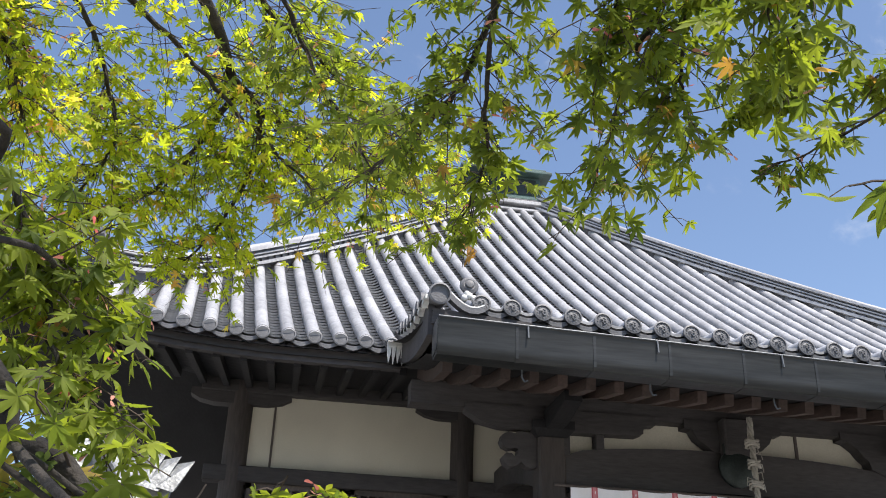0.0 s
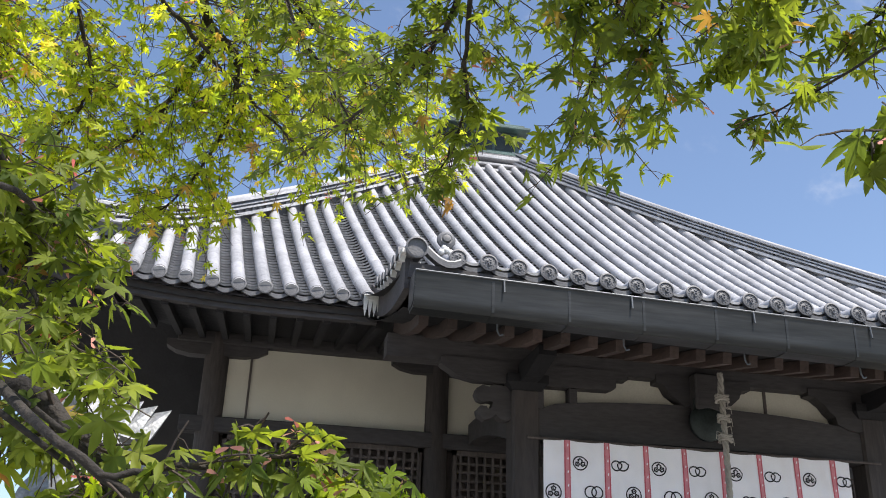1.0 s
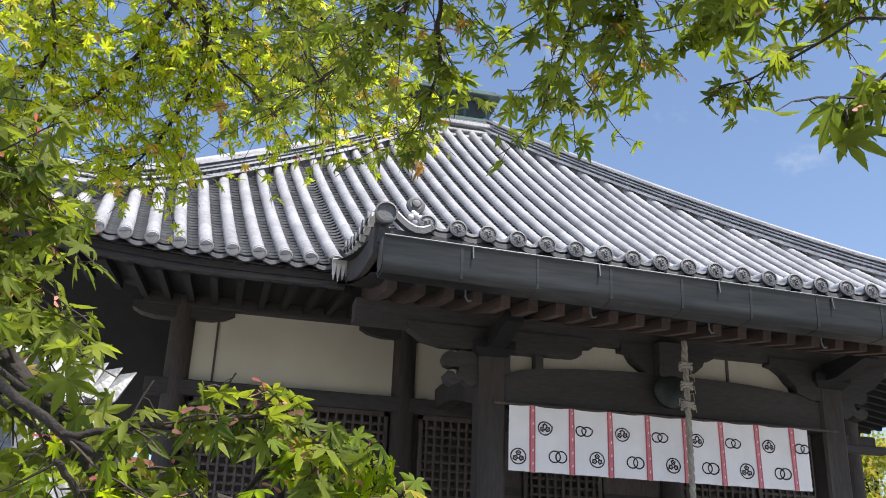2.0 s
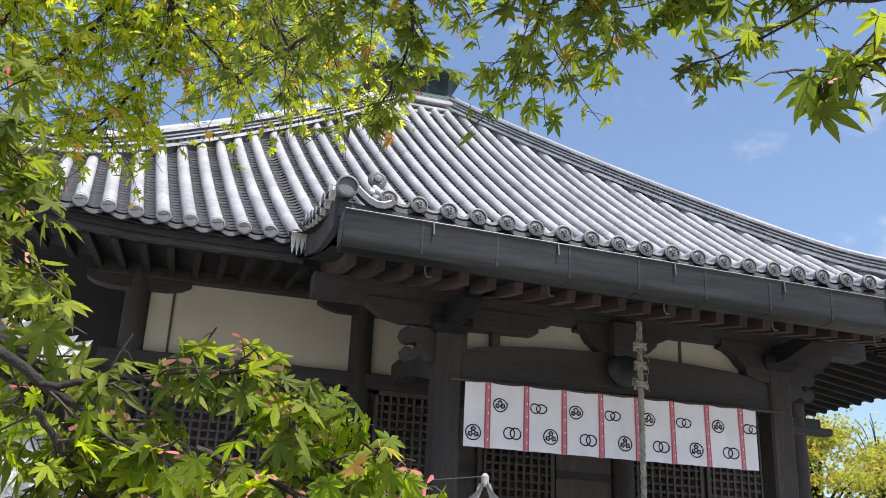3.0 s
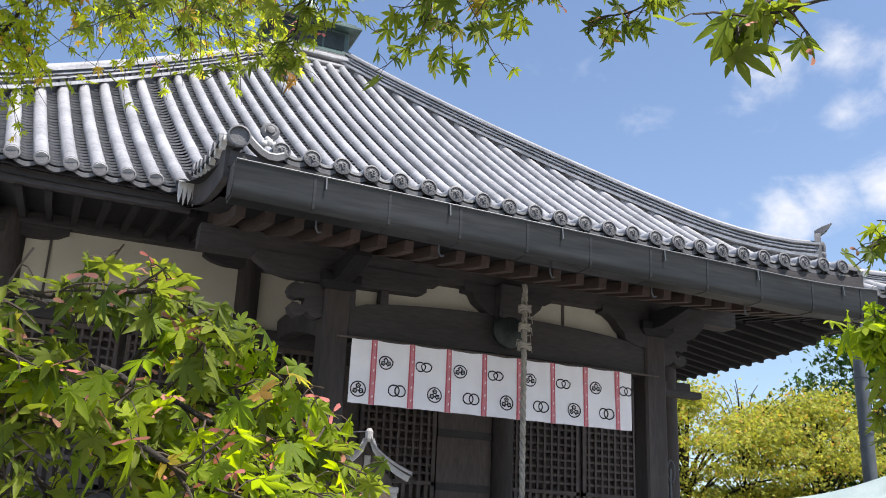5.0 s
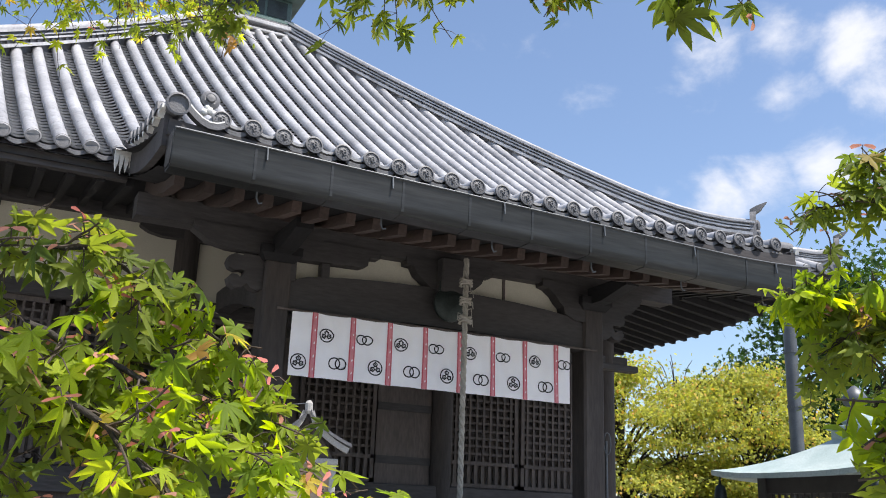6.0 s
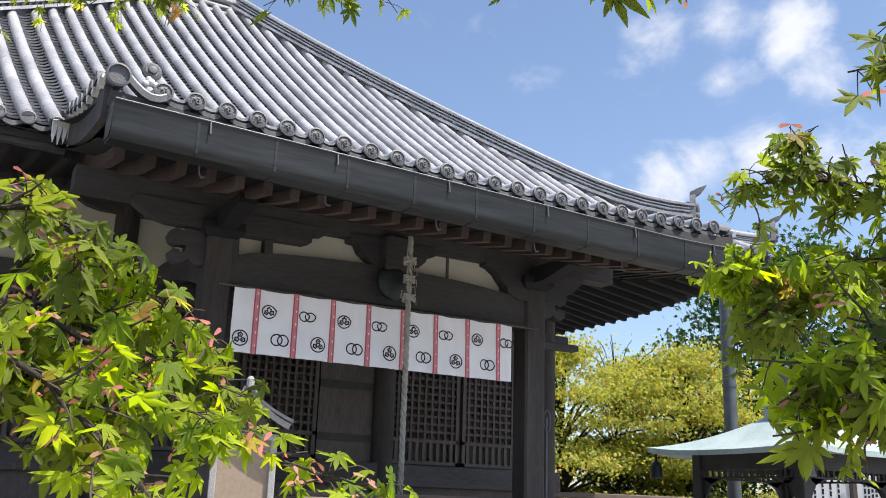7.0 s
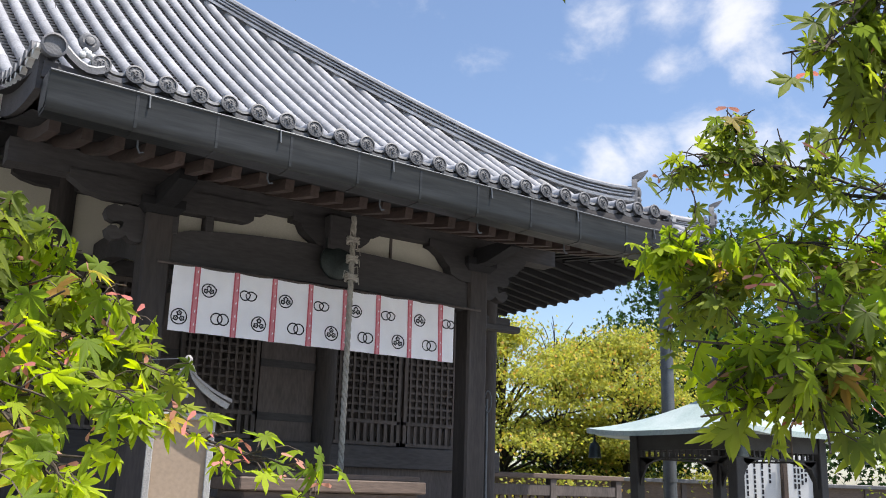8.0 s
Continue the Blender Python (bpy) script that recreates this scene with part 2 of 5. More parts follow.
def part(name, g, mat, parent=None, label="", smooth=None):
    ob = new(name, g if isinstance(g, bpy.types.Mesh) else g.mesh(name, mat, smooth))
    ob.parent = parent
    return tagged(ob, label) if label else ob


def thing(name, label, category, group="", kind="", at=(0, 0, 0)):
    ob = new(name)
    ob.location = at
    ob.empty_display_size = 0.1
    return tagged(ob, label, category, group, kind)


# ---- ground ----
g = Geo()
N = 40
for i in range(N + 1):
    for j in range(N + 1):
        a, b = (i / N * 2 - 1), (j / N * 2 - 1)
        g.v.append((3 + 900 * a * abs(a) ** 1.5, 900 * b * abs(b) ** 1.5, 0.0))
for i in range(N):
    for j in range(N):
        k = i * (N + 1) + j
        g.f.append((k, k + N + 1, k + N + 2, k + 1))
tagged(part("ground", g, GRAVEL), "pale raked gravel temple ground", "ground", kind="structure")

# ---- the main hall: plan in metres ----
PITCH = 0.27                      # spacing of the tile rows
XC, YC = 2.42, 9.60               # top of the roof
EAVE_Y, XL, XR = 2.05, -4.66, 9.70
RUN = YC - EAVE_Y
WALL_Y = 4.40
COLS = (-2.14, 0.68, 4.36, 7.12)  # pillars of the front wall
PILLARS = (1.17, 5.16)            # pillars of the porch
PORCH_Y = 2.08
K0, K1 = 0, 23                   # tile rows of the porch roof


def upturn(x):
    return 0.40 * max(0.0, (abs(x - XC) - 3.9) / 3.3) ** 2


def main_z(x, y):
    u = y - EAVE_Y
    return 5.09 + 0.58 * u + 0.032 * u * u + 0.17 * math.sin(math.pi * min(1.0, max(0.0, u / RUN))) + upturn(x) * max(0.0, 1 - u / 3.2) ** 2


def porch_z(x, y):
    if y >= 3.2:
        return main_z(x, y)
    e = x - 4.1
    return 4.652 + 0.063 * y + 0.0976 * y * y + (0.0077 if e < 0 else 0.0195) * e * e * max(0.0, 1 - y / 3.2)


SKEW = -0.10                      # the rows drift this far to -x for each metre up the slope


def hip_y(x, skew=SKEW):
    """How far up the front slope a row that starts at x on the eave runs before it meets a hip."""
    a = (x - XL) / ((XC - XL) / RUN - skew)
    b = (XR - x) / ((XR - XC) / RUN + skew)
    return EAVE_Y + min(RUN, max(0.0, min(a, b)))


TOP_Y = YC - 0.80
hall = thing("temple_hall", "large wooden temple hall with grey tiled pyramid roof", "temple", at=(XC, WALL_Y, 0))


def hpart(name, g, mat, label="", smooth=None, parent=None):
    ob = part(name, g, mat, None, label, smooth)
    ob.parent = parent or hall
    ob.matrix_parent_inverse = Matrix.Identity(4) if parent else Matrix.Translation((-XC, -WALL_Y, 0))
    return ob


# one round tile, 0.30 m long, a little wider at its lower end; one pan tile with its lip
def round_tile(r=0.072, length=0.30):
    g, n = Geo(), 8
    for y, s in ((-0.012, 1.0), (0.02, 1.05), (length, 0.98)):
        for j in range(n + 1):
            a = math.radians(-12 + 204 * j / n)
            g.v.append((r * s * math.cos(a), y, r * s * math.sin(a)))
    for i in range(2):
        for j in range(n):
            k = i * (n + 1) + j
            g.f.append((k, k + 1, k + n + 2, k + n + 1))
    g.f.append(tuple(range(n, -1, -1)))
    return g


def pan_tile(w=0.118, length=0.15):
    g, n = Geo(), 6
    for y, dz in ((0, 0.018), (0, 0.042), (length, -0.040)):
        for j in range(n + 1):
            a = 2 * j / n - 1
            g.v.append((w * a, y, dz + 0.045 * a * a - 0.055))
    for i in range(2):
        for j in range(n):
            k = i * (n + 1) + j
            g.f.append((k, k + 1, k + n + 2, k + n + 1))
    return g


def slope_pose(x, y0, y1, zf):
    ref = 0.0 if zf is porch_z else EAVE_Y
    a, b = Vector((x + SKEW * (y0 - ref), y0, zf(x, y0))), Vector((x + SKEW * (y1 - ref), y1, zf(x, y1)))
    d = (b - a).normalized()
    r = d.cross(Vector((0, 0, 1))).normalized()
    return Matrix.Translation(a) @ Matrix((r, d, r.cross(d))).transposed().to_4x4()


def rows_of(i):
    x = i * PITCH
    porch = K0 <= i <= K1
    if porch:
        return x, 0.0, min(hip_y(x + SKEW * EAVE_Y), TOP_Y), porch_z
    if i > K1:
        x += SKEW * EAVE_Y
    return x, EAVE_Y, min(hip_y(x), TOP_Y), main_z


roof = hpart("roof", Geo().box((XC - 0.7, YC - 0.7, 10.2), (XC + 0.7, YC + 0.7, 10.6)), TILE, "grey clay tiled roof with curved eaves")
tile_mesh, pan_mesh = round_tile().mesh("round_tile", TILE, 40), pan_tile().mesh("pan_tile", TILE_PAN, 40)
tile_v, tile_f, pan_v, pan_f = round_tile().v, round_tile().f, pan_tile().v, pan_tile().f
i0, i1 = math.ceil(XL / PITCH), math.floor((XR + 0.2) / PITCH)
far_round, far_pan, single_round, single_pan = Geo(), Geo(), [], []
for i in range(i0, i1 + 1):
    if i == -1:
        continue
    x, ya, yb, zf = rows_of(i)
    y = ya
    while y < yb:
        step = 0.28 / math.sqrt(1 + ((zf(x, y + 0.1) - zf(x, y)) / 0.1) ** 2)
        m = slope_pose(x, y, y + step, zf)
        if K0 <= i <= K1 and y < 3.3:
            single_round.append(m)
        else:
            far_round.add(tile_v, tile_f, m)
        y += step
    xm = x + PITCH / 2
    porch = K0 <= i < K1
    ya, zf = (0.0 if porch else EAVE_Y), (porch_z if porch else main_z)
    yb, y = min(hip_y(xm + (SKEW * EAVE_Y if porch else 0)), TOP_Y), ya
    while y < yb and i < i1:
        step = 0.105
        m = slope_pose(xm, y, y + step, zf)
        if not porch and xm < 0 and y < EAVE_Y + 1.9:
            single_pan.append(m)
        else:
            far_pan.add(pan_v, pan_f, m)
        y += step
# the three slopes out of sight, in longer pieces
long_v, long_f = round_tile(0.072, 0.5).v, round_tile(0.072, 0.5).f
sheet = Geo()
for turn, half, run in ((90, (XR - XL) / 2, RUN), (180, (XR - XL) / 2, RUN), (270, (XR - XL) / 2, RUN)):
    rot = Matrix.Translation((XC, YC, 0)) @ Matrix.Rotation(math.radians(turn), 4, "Z") @ Matrix.Diagonal((1, (7.55 if turn == 180 else 7.18) / 7.55, 1, 1)) @ Matrix.Translation((-XC, -YC, 0))
    if turn != 180:
        rot = Matrix.Translation((XC, YC, 0)) @ Matrix.Rotation(math.radians(turn), 4, "Z") @ Matrix.Diagonal((RUN / 7.18, 7.18 / RUN, 1, 1)) @ Matrix.Translation((-XC, -YC, 0))
    for i in range(i0, i1 + 1):
        x, y, yb = i * PITCH, EAVE_Y, min(hip_y(i * PITCH, 0), TOP_Y) - 0.62
        while y < yb:
            far_round.add(long_v, long_f, rot @ slope_pose(x - SKEW * (y - EAVE_Y), y, y + 0.4, main_z))
            y += 0.4
        y, xm = EAVE_Y, x + PITCH / 2
        yb = min(hip_y(xm, 0), TOP_Y) - 0.12
        k = len(sheet.v)
        for s in range(9):
            yy = y + (yb - y) * s / 8
            sheet.v += [tuple(rot @ Vector((xx, yy, main_z(xx, yy) - 0.06))) for xx in (x, x + PITCH)]
        sheet.f += [(k + 2 * s, k + 2 * s + 1, k + 2 * s + 3, k + 2 * s + 2) for s in range(8)]
tagged(hpart("round_tile_field", far_round, TILE, "rows of grey round cover tiles", 40, roof), kind="stuff")
tagged(hpart("pan_tile_field", far_pan, TILE_PAN, "courses of grey concave pan tiles", 40, roof), kind="stuff")
hpart("rear_slope", sheet, TILE_PAN, "pan tiles of the rear slopes", None, roof)["kind"] = "stuff"

# underlay and soffit: front slope, porch, side eaves
def deck(x0, x1, y0, y1, zf, drop, nx=30, ny=14):
    g = Geo()
    for a in range(nx + 1):
        for b in range(ny + 1):
            x, y = x0 + (x1 - x0) * a / nx, y0 + (y1 - y0) * b / ny
            g.v.append((x + SKEW * y, y, zf(x, y) - drop))
    for a in range(nx):
        for b in range(ny):
            k = a * (ny + 1) + b
            g.f.append((k, k + 1, k + ny + 2, k + ny + 1))
    return g


def hip_deck(drop):
    g, nx, ny = Geo(), 60, 12
    for a in range(nx + 1):
        x = XL + (XR - XL) * a / nx
        for b in range(ny + 1):
            y = EAVE_Y + (min(hip_y(x, 0), TOP_Y) - EAVE_Y) * b / ny
            g.v.append((x, y, main_z(x, y) - drop))
    for a in range(nx):
        for b in range(ny):
            k = a * (ny + 1) + b
            g.f.append((k, k + 1, k + ny + 2, k + ny + 1))
    return g


hpart("roof_boarding", hip_deck(0.12), WOOD, "dark roof boarding", None, roof)
PX0, PX1 = -0.42, K1 * PITCH + 0.30
hpart("porch_boarding", deck(PX0, PX1, 0.0, 3.3, porch_z, 0.12), SHADE_WOOD, "", None, roof)
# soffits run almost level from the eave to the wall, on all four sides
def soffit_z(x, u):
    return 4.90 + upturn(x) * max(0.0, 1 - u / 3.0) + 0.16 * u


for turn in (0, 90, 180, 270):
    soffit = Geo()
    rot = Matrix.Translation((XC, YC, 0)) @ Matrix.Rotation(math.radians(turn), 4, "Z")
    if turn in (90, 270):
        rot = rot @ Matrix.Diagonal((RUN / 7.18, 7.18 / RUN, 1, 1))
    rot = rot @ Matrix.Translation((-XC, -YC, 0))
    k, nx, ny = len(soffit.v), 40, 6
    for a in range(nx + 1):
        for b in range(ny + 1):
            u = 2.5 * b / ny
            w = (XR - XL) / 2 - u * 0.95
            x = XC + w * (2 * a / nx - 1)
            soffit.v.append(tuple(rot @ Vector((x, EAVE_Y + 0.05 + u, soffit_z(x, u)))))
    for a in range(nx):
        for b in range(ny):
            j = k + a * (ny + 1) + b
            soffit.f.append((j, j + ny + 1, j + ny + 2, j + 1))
    hpart("soffit", soffit, SHADE_WOOD, "boarded eave soffit, darkened for shade")

# rafters
def rafter(x, y0, y1, z0, z1, w=0.075, h=0.10):
    g = Geo()
    g.sweep([(x, y0, z0), (x, (y0 + y1) / 2, (z0 + z1) / 2), (x, y1, z1)], [(-w / 2, -h), (w / 2, -h), (w / 2, 0), (-w / 2, 0)])
    return g


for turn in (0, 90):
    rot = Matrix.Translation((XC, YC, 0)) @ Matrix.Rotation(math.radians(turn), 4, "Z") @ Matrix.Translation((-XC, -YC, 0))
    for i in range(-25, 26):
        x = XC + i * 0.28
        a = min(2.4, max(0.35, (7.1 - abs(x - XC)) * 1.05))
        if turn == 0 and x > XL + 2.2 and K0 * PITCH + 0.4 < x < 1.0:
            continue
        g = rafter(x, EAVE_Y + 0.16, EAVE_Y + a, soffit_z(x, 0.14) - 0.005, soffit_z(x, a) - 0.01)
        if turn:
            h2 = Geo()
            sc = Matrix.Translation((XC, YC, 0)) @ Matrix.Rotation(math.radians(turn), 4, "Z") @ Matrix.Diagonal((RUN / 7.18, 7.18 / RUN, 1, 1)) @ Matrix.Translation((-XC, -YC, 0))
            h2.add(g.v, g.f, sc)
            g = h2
        hpart("rafter", g, SHADE_WOOD)
for i in range(28):
    x = PX0 + 0.12 + i * (PX1 - PX0 - 0.24) / 27
    g = Geo().sweep([(x, y, porch_z(x, y) - 0.135) for y in (0.10, 0.8, 1.6, 2.4)], [(-0.04, -0.10), (0.04, -0.10), (0.04, 0), (-0.04, 0)])
    hpart("rafter", g, RAFTER)
for i in range(25):
    x = PX0 + 0.25 + i * (PX1 - PX0 - 0.5) / 24
    g = Geo().sweep([(x, y, porch_z(x, y) - 0.34 - 0.03 * y) for y in (0.62, 1.1, 1.7, 2.3)], [(-0.045, -0.11), (0.045, -0.11), (0.045, 0), (-0.045, 0)])
    hpart("rafter", g, RAFTER)
hpart("rafter_board", deck(PX0 + 0.1, PX1 - 0.1, 0.55, 2.35, lambda x, y: porch_z(x, y) - 0.34 - 0.03 * y + 0.01, 0.0, 24, 6), SHADE_WOOD)
hpart("rafter_end_beam", Geo().sweep([(PX0 + 0.1 + (PX1 - PX0 - 0.2) * j / 16, 0.52, porch_z(PX0 + 0.1 + (PX1 - PX0 - 0.2) * j / 16, 0.5) - 0.30) for j in range(17)], [(-0.05, -0.05), (0.05, -0.05), (0.05, 0.06), (-0.05, 0.06)]), BEAM)
# eave boards
edge = [(XL + (XR - XL) * a / 40, EAVE_Y + 0.03) for a in range(41)]
for lo, hi in ((XL, PX0), (PX1, XR)):
    pts = [(lo + (hi - lo) * a / 16, EAVE_Y + 0.14, main_z(lo + (hi - lo) * a / 16, EAVE_Y) - 0.17) for a in range(17)]
    hpart("eave_board", Geo().sweep(pts, [(-0.05, -0.07), (0.05, -0.07), (0.05, 0.07), (-0.05, 0.07)]), BEAM)
pts = [(PX0 + (PX1 - PX0) * a / 20, 0.04, porch_z(PX0 + (PX1 - PX0) * a / 20, 0) - 0.17) for a in range(21)]
hpart("eave_board", Geo().sweep(pts, [(-0.05, -0.07), (0.05, -0.07), (0.05, 0.07), (-0.05, 0.07)]), BEAM)
for sx, xx in ((0, PX0), (1, PX1)):
    # bargeboard at each side of the porch roof
    pts = [(xx, y, porch_z(xx, y) - 0.16) for y in [0.02 + 0.2 * j for j in range(14)]]
    hpart("bargeboard", Geo().sweep(pts, [(-0.03, -0.17), (0.03, -0.17), (0.03, 0.10), (-0.03, 0.10)]), BEAM, "dark curved bargeboard")
    s = -1 if sx == 0 else 1
    for j in range(7):
        y = 0.16 + j * 0.255
        bx, z = xx, porch_z(xx, y) + 0.005
        t = Geo()
        v = []
        for dx, rr in ((0.0, 0.085), (0.04, 0.088), (0.22, 0.075)):
            for a in range(9):
                an = math.radians(-10 + 200 * a / 8)
                v.append((bx + s * (0.09 - dx), y + rr * math.cos(an), z + rr * math.sin(an)))
        t.add(v, [(r * 9 + a, r * 9 + a + 1, r * 9 + a + 10, r * 9 + a + 9) for r in (0, 1) for a in range(8)] + [tuple(range(8, -1, -1))])
        hpart("verge_tile", t, TILE_END, "", 40, roof)
        t = Geo().prism([(-0.05, -0.01), (0.05, -0.01), (0.05, 0.03), (0.0, 0.02), (-0.03, -0.07)], 0.05, Matrix.Translation((bx + s * 0.075, y - 0.128, z - 0.02)) @ Matrix.Rotation(math.radians(-80 if s < 0 else 80), 4, "Z"))
        hpart("verge_plaster", t, LIME, "white lime plaster between verge tiles", None, roof)
    if s < 0:
        # comb of white plaster where the verge meets the main eave
        hpart("verge_plaster", Geo().box((-0.60, EAVE_Y - 0.20, 5.00), (-0.41, EAVE_Y - 0.14, 5.06)), LIME, "white lime plaster head", None, roof)
        for j in range(4):
            x = -0.578 + 0.047 * j
            t = Geo().prism([(-0.022, 0.0), (-0.017, -0.09), (-0.002, -0.165 - 0.02 * (j % 2)), (0.014, -0.09), (0.022, 0.0)], 0.05, Matrix.Translation((x, EAVE_Y - 0.195, 5.00)))
            hpart("verge_plaster", t, LIME, "white lime plaster tooth", None, roof)
        t = Geo()
        zc = porch_z(xx, 0)
        t.tube([(xx + 0.05, -0.05, zc + 0.01), (xx + 0.04, 0.3, zc + 0.06), (xx - 0.01, 0.8, porch_z(xx, 0.8) + 0.03)], 0.092, 0.075, 16)
        hpart("corner_tile", t, TILE_END, "round grey corner tile with hollow end", 50, roof)
        hpart("corner_tile_rim", Geo().lathe([(0.070, -0.02), (0.096, 0.0), (0.100, 0.03), (0.084, 0.036), (0.078, 0.012), (0.03, 0.010)], (0, 0, 0), 18, Matrix.Translation((xx + 0.05, -0.05, zc + 0.01)) @ Matrix.Rotation(math.radians(90), 4, "X")), TILE_END, "dark hollow end of the corner tile", 40, roof)
        # curved tile edge with lime between the corner tile and the first row
        arc = [(xx + 0.14 + 0.30 * f, -0.03, zc + 0.02 - 0.13 * math.sin(math.pi * f * 0.72)) for f in (0, 0.2, 0.4, 0.6, 0.8, 1.0)]
        hpart("curved_eave_tile", Geo().sweep(arc, [(-0.06, -0.03), (0.02, -0.03), (0.02, 0.02), (-0.06, 0.02)]), TILE_END, "", 40, roof)
        hpart("lime_joint", Geo().sweep([(q[0], q[1] - 0.015, q[2] + 0.03) for q in arc], [(-0.006, -0.006), (0.006, -0.006), (0.006, 0.006), (-0.006, 0.006)]), LIME, "white lime joint", None, roof)

# hip ridges: courses of flat ridge tiles with a round cap, in two tiers
def hip_path(sx, a, b, n=22):
    out = []
    cx = XL if sx < 0 else XR
    for j in range(n + 1):
        f = a + (b - a) * j / n
        x, y = cx + (XC - cx) * f, EAVE_Y + RUN * f
        out.append((x, y, main_z(x, y)))
    return out


def ridge_courses(path, w, h, r):
    """A built-up ridge: a core darkened for recess shade, overhanging flat tiles in pale edges, and a row of round
    caps.
    """
    def box_shape(e, z0, z1):
        return [(-w * e, h * z0), (w * e, h * z0), (w * e, h * z1), (-w * e, h * z1)]
    # the gaps' shade is put into the core's darker clay
    hpart("ridge_core", Geo().sweep(path, box_shape(0.72, -0.6, 0.98)), TILE_END, "recessed clay courses, darkened for shade", None, roof)
    for z0, z1, e in ((0.02, 0.20, 1.25), (0.40, 0.50, 1.05), (0.62, 0.70, 0.98), (0.84, 0.97, 1.12)):
        hpart("ridge_course", Geo().sweep(path, box_shape(e, z0, z1)), RIDGE, "pale grey overhanging flat ridge tiles", None, roof)
    arc = [(r * math.cos(math.radians(a)), h + r * 0.15 + r * math.sin(math.radians(a))) for a in (-10, 20, 45, 70, 90, 110, 135, 160, 190)]
    hpart("ridge_cap", Geo().sweep(path, arc), TILE, "round grey ridge cap tiles", 40, roof)
    # a row of small round tile ends between the courses
    line = [Vector(q) for q in path]
    studs = Geo()
    for a, b in zip(line, line[1:]):
        d = (b - a).normalized()
        out = d.cross(Vector((0, 0, 1))).normalized()
        n = int((b - a).length / 0.13)
        for k in range(n):
            c = a.lerp(b, (k + 0.5) / n) + Vector((0, 0, h * 0.30))
            for sd in (-1, 1):
                p = c + out * sd * w * 0.70
                studs.tube([p, p + out * sd * w * 0.22], 0.030, sides=6)
    tagged(hpart("ridge_studs", studs, TILE_END, "small round tile ends in a row", None, roof), kind="stuff")


def ogre_tile(h=0.5, w=0.42):
    """A ridge-end ornament: shield with a stepped crest, horned top and scrolls."""
    g = Geo()
    g.prism([(-w / 2, 0), (w / 2, 0), (w * 0.42, h * 0.35), (w * 0.33, h * 0.7), (w * 0.2, h * 0.92), (0, h), (-w * 0.2, h * 0.92), (-w * 0.33, h * 0.7), (-w * 0.42, h * 0.35)], 0.09)
    for r, x, z in ((0.10, 0, h * 0.5), (0.055, -w * 0.3, h * 0.2), (0.055, w * 0.3, h * 0.2)):
        g.lathe([(r, 0), (r, 0.03), (r * 0.7, 0.05), (r * 0.2, 0.06)], (x, 0, z), 12, Matrix.Translation((0, 0, 0)) @ Matrix.Translation((x, 0, z)) @ Matrix.Rotation(math.radians(90), 4, "X") @ Matrix.Translation((-x, 0, -z)))
    g.sweep([(0, 0.06, h * 0.95), (0, -0.05, h * 1.08), (0, -0.17, h * 1.26)], [(-0.05, -0.05), (0.05, -0.05), (0.05, 0.05), (-0.05, 0.05)], scale=[1.0, 0.9, 0.15])
    return g


ogre = ogre_tile().mesh("ridge_end_tile", TILE_END, 35)
for turn in (0, 180):
    rot = Matrix.Translation((XC, YC, 0)) @ Matrix.Rotation(math.radians(turn), 4, "Z") @ Matrix.Translation((-XC, -YC, 0))
    for sx in (-1, 1):
        for a, b, w, h, r in ((0.115, 0.935, 0.17, 0.24, 0.058), (0.005, 0.13, 0.13, 0.13, 0.07)):
            p = [tuple(rot @ Vector(q)) for q in hip_path(sx, a, b)]
            # the lower end of each tier lifts
            p = [(q[0], q[1], q[2] + (0.20 if a > 0.05 else 0.10) * max(0, 1 - j / 5) ** 2) for j, q in enumerate(p)]
            ridge_courses(p, w, h, r)
            d = (Vector(p[1]) - Vector(p[0])).normalized()
            ob = hpart("ridge_end_tile", ogre, TILE_END, "horned clay ridge-end ornament", None, roof)
            ob.matrix_basis = Matrix.Translation(Vector(p[0]) - d * 0.06 + Vector((0, 0, -0.04))) @ Matrix.Rotation(math.atan2(d.y, d.x) - math.pi / 2, 4, "Z") @ Matrix.Diagonal((1, 1, 1, 1) if a > 0.05 else (0.8, 0.8, 0.7, 1))

# ring of ridge tiles and copper box on the top
TX = 2.26
s = 0.80
# set-back bands take darker clay to carry the shade between courses
for z0, z1, e, mat in ((10.2, 10.44, -0.06, TILE_END), (10.44, 10.50, 0.04, RIDGE), (10.50, 10.58, -0.06, TILE_END), (10.58, 10.63, 0.03, RIDGE), (10.63, 10.72, -0.06, TILE_END), (10.72, 10.80, 0.05, RIDGE), (10.80, 10.86, 0.0, TILE_END)):
    hpart("top_course", Geo().box((TX - s - e, YC - s - e, z0), (TX + s + e, YC + s + e, z1), None, 0.01), mat, "square course of stacked grey ridge tiles", None, roof)
top = thing("roof_finial", "green patinated copper box finial on the roof top", "finial", at=(TX, YC, 10.86))
part("box", Geo().box((-0.74, -0.74, 0), (0.74, 0.74, 0.54), None, 0.02), DARK_PATINA, top)
part("cornice", Geo().box((-0.94, -0.94, 0.54), (0.94, 0.94, 0.61), None, 0.015).box((-0.84, -0.84, 0.61), (0.84, 0.84, 0.70), None, 0.01), DARK_PATINA, top)
part("foot_moulding", Geo().box((-0.79, -0.79, 0), (0.79, 0.79, 0.07), None, 0.01), DARK_PATINA, top)
for k in range(3):
    part("panel", Geo().box((-0.66 + 0.45 * k, -0.752, 0.12), (-0.26 + 0.45 * k, -0.741, 0.48)), BRONZE, top, "darker recessed copper panel")
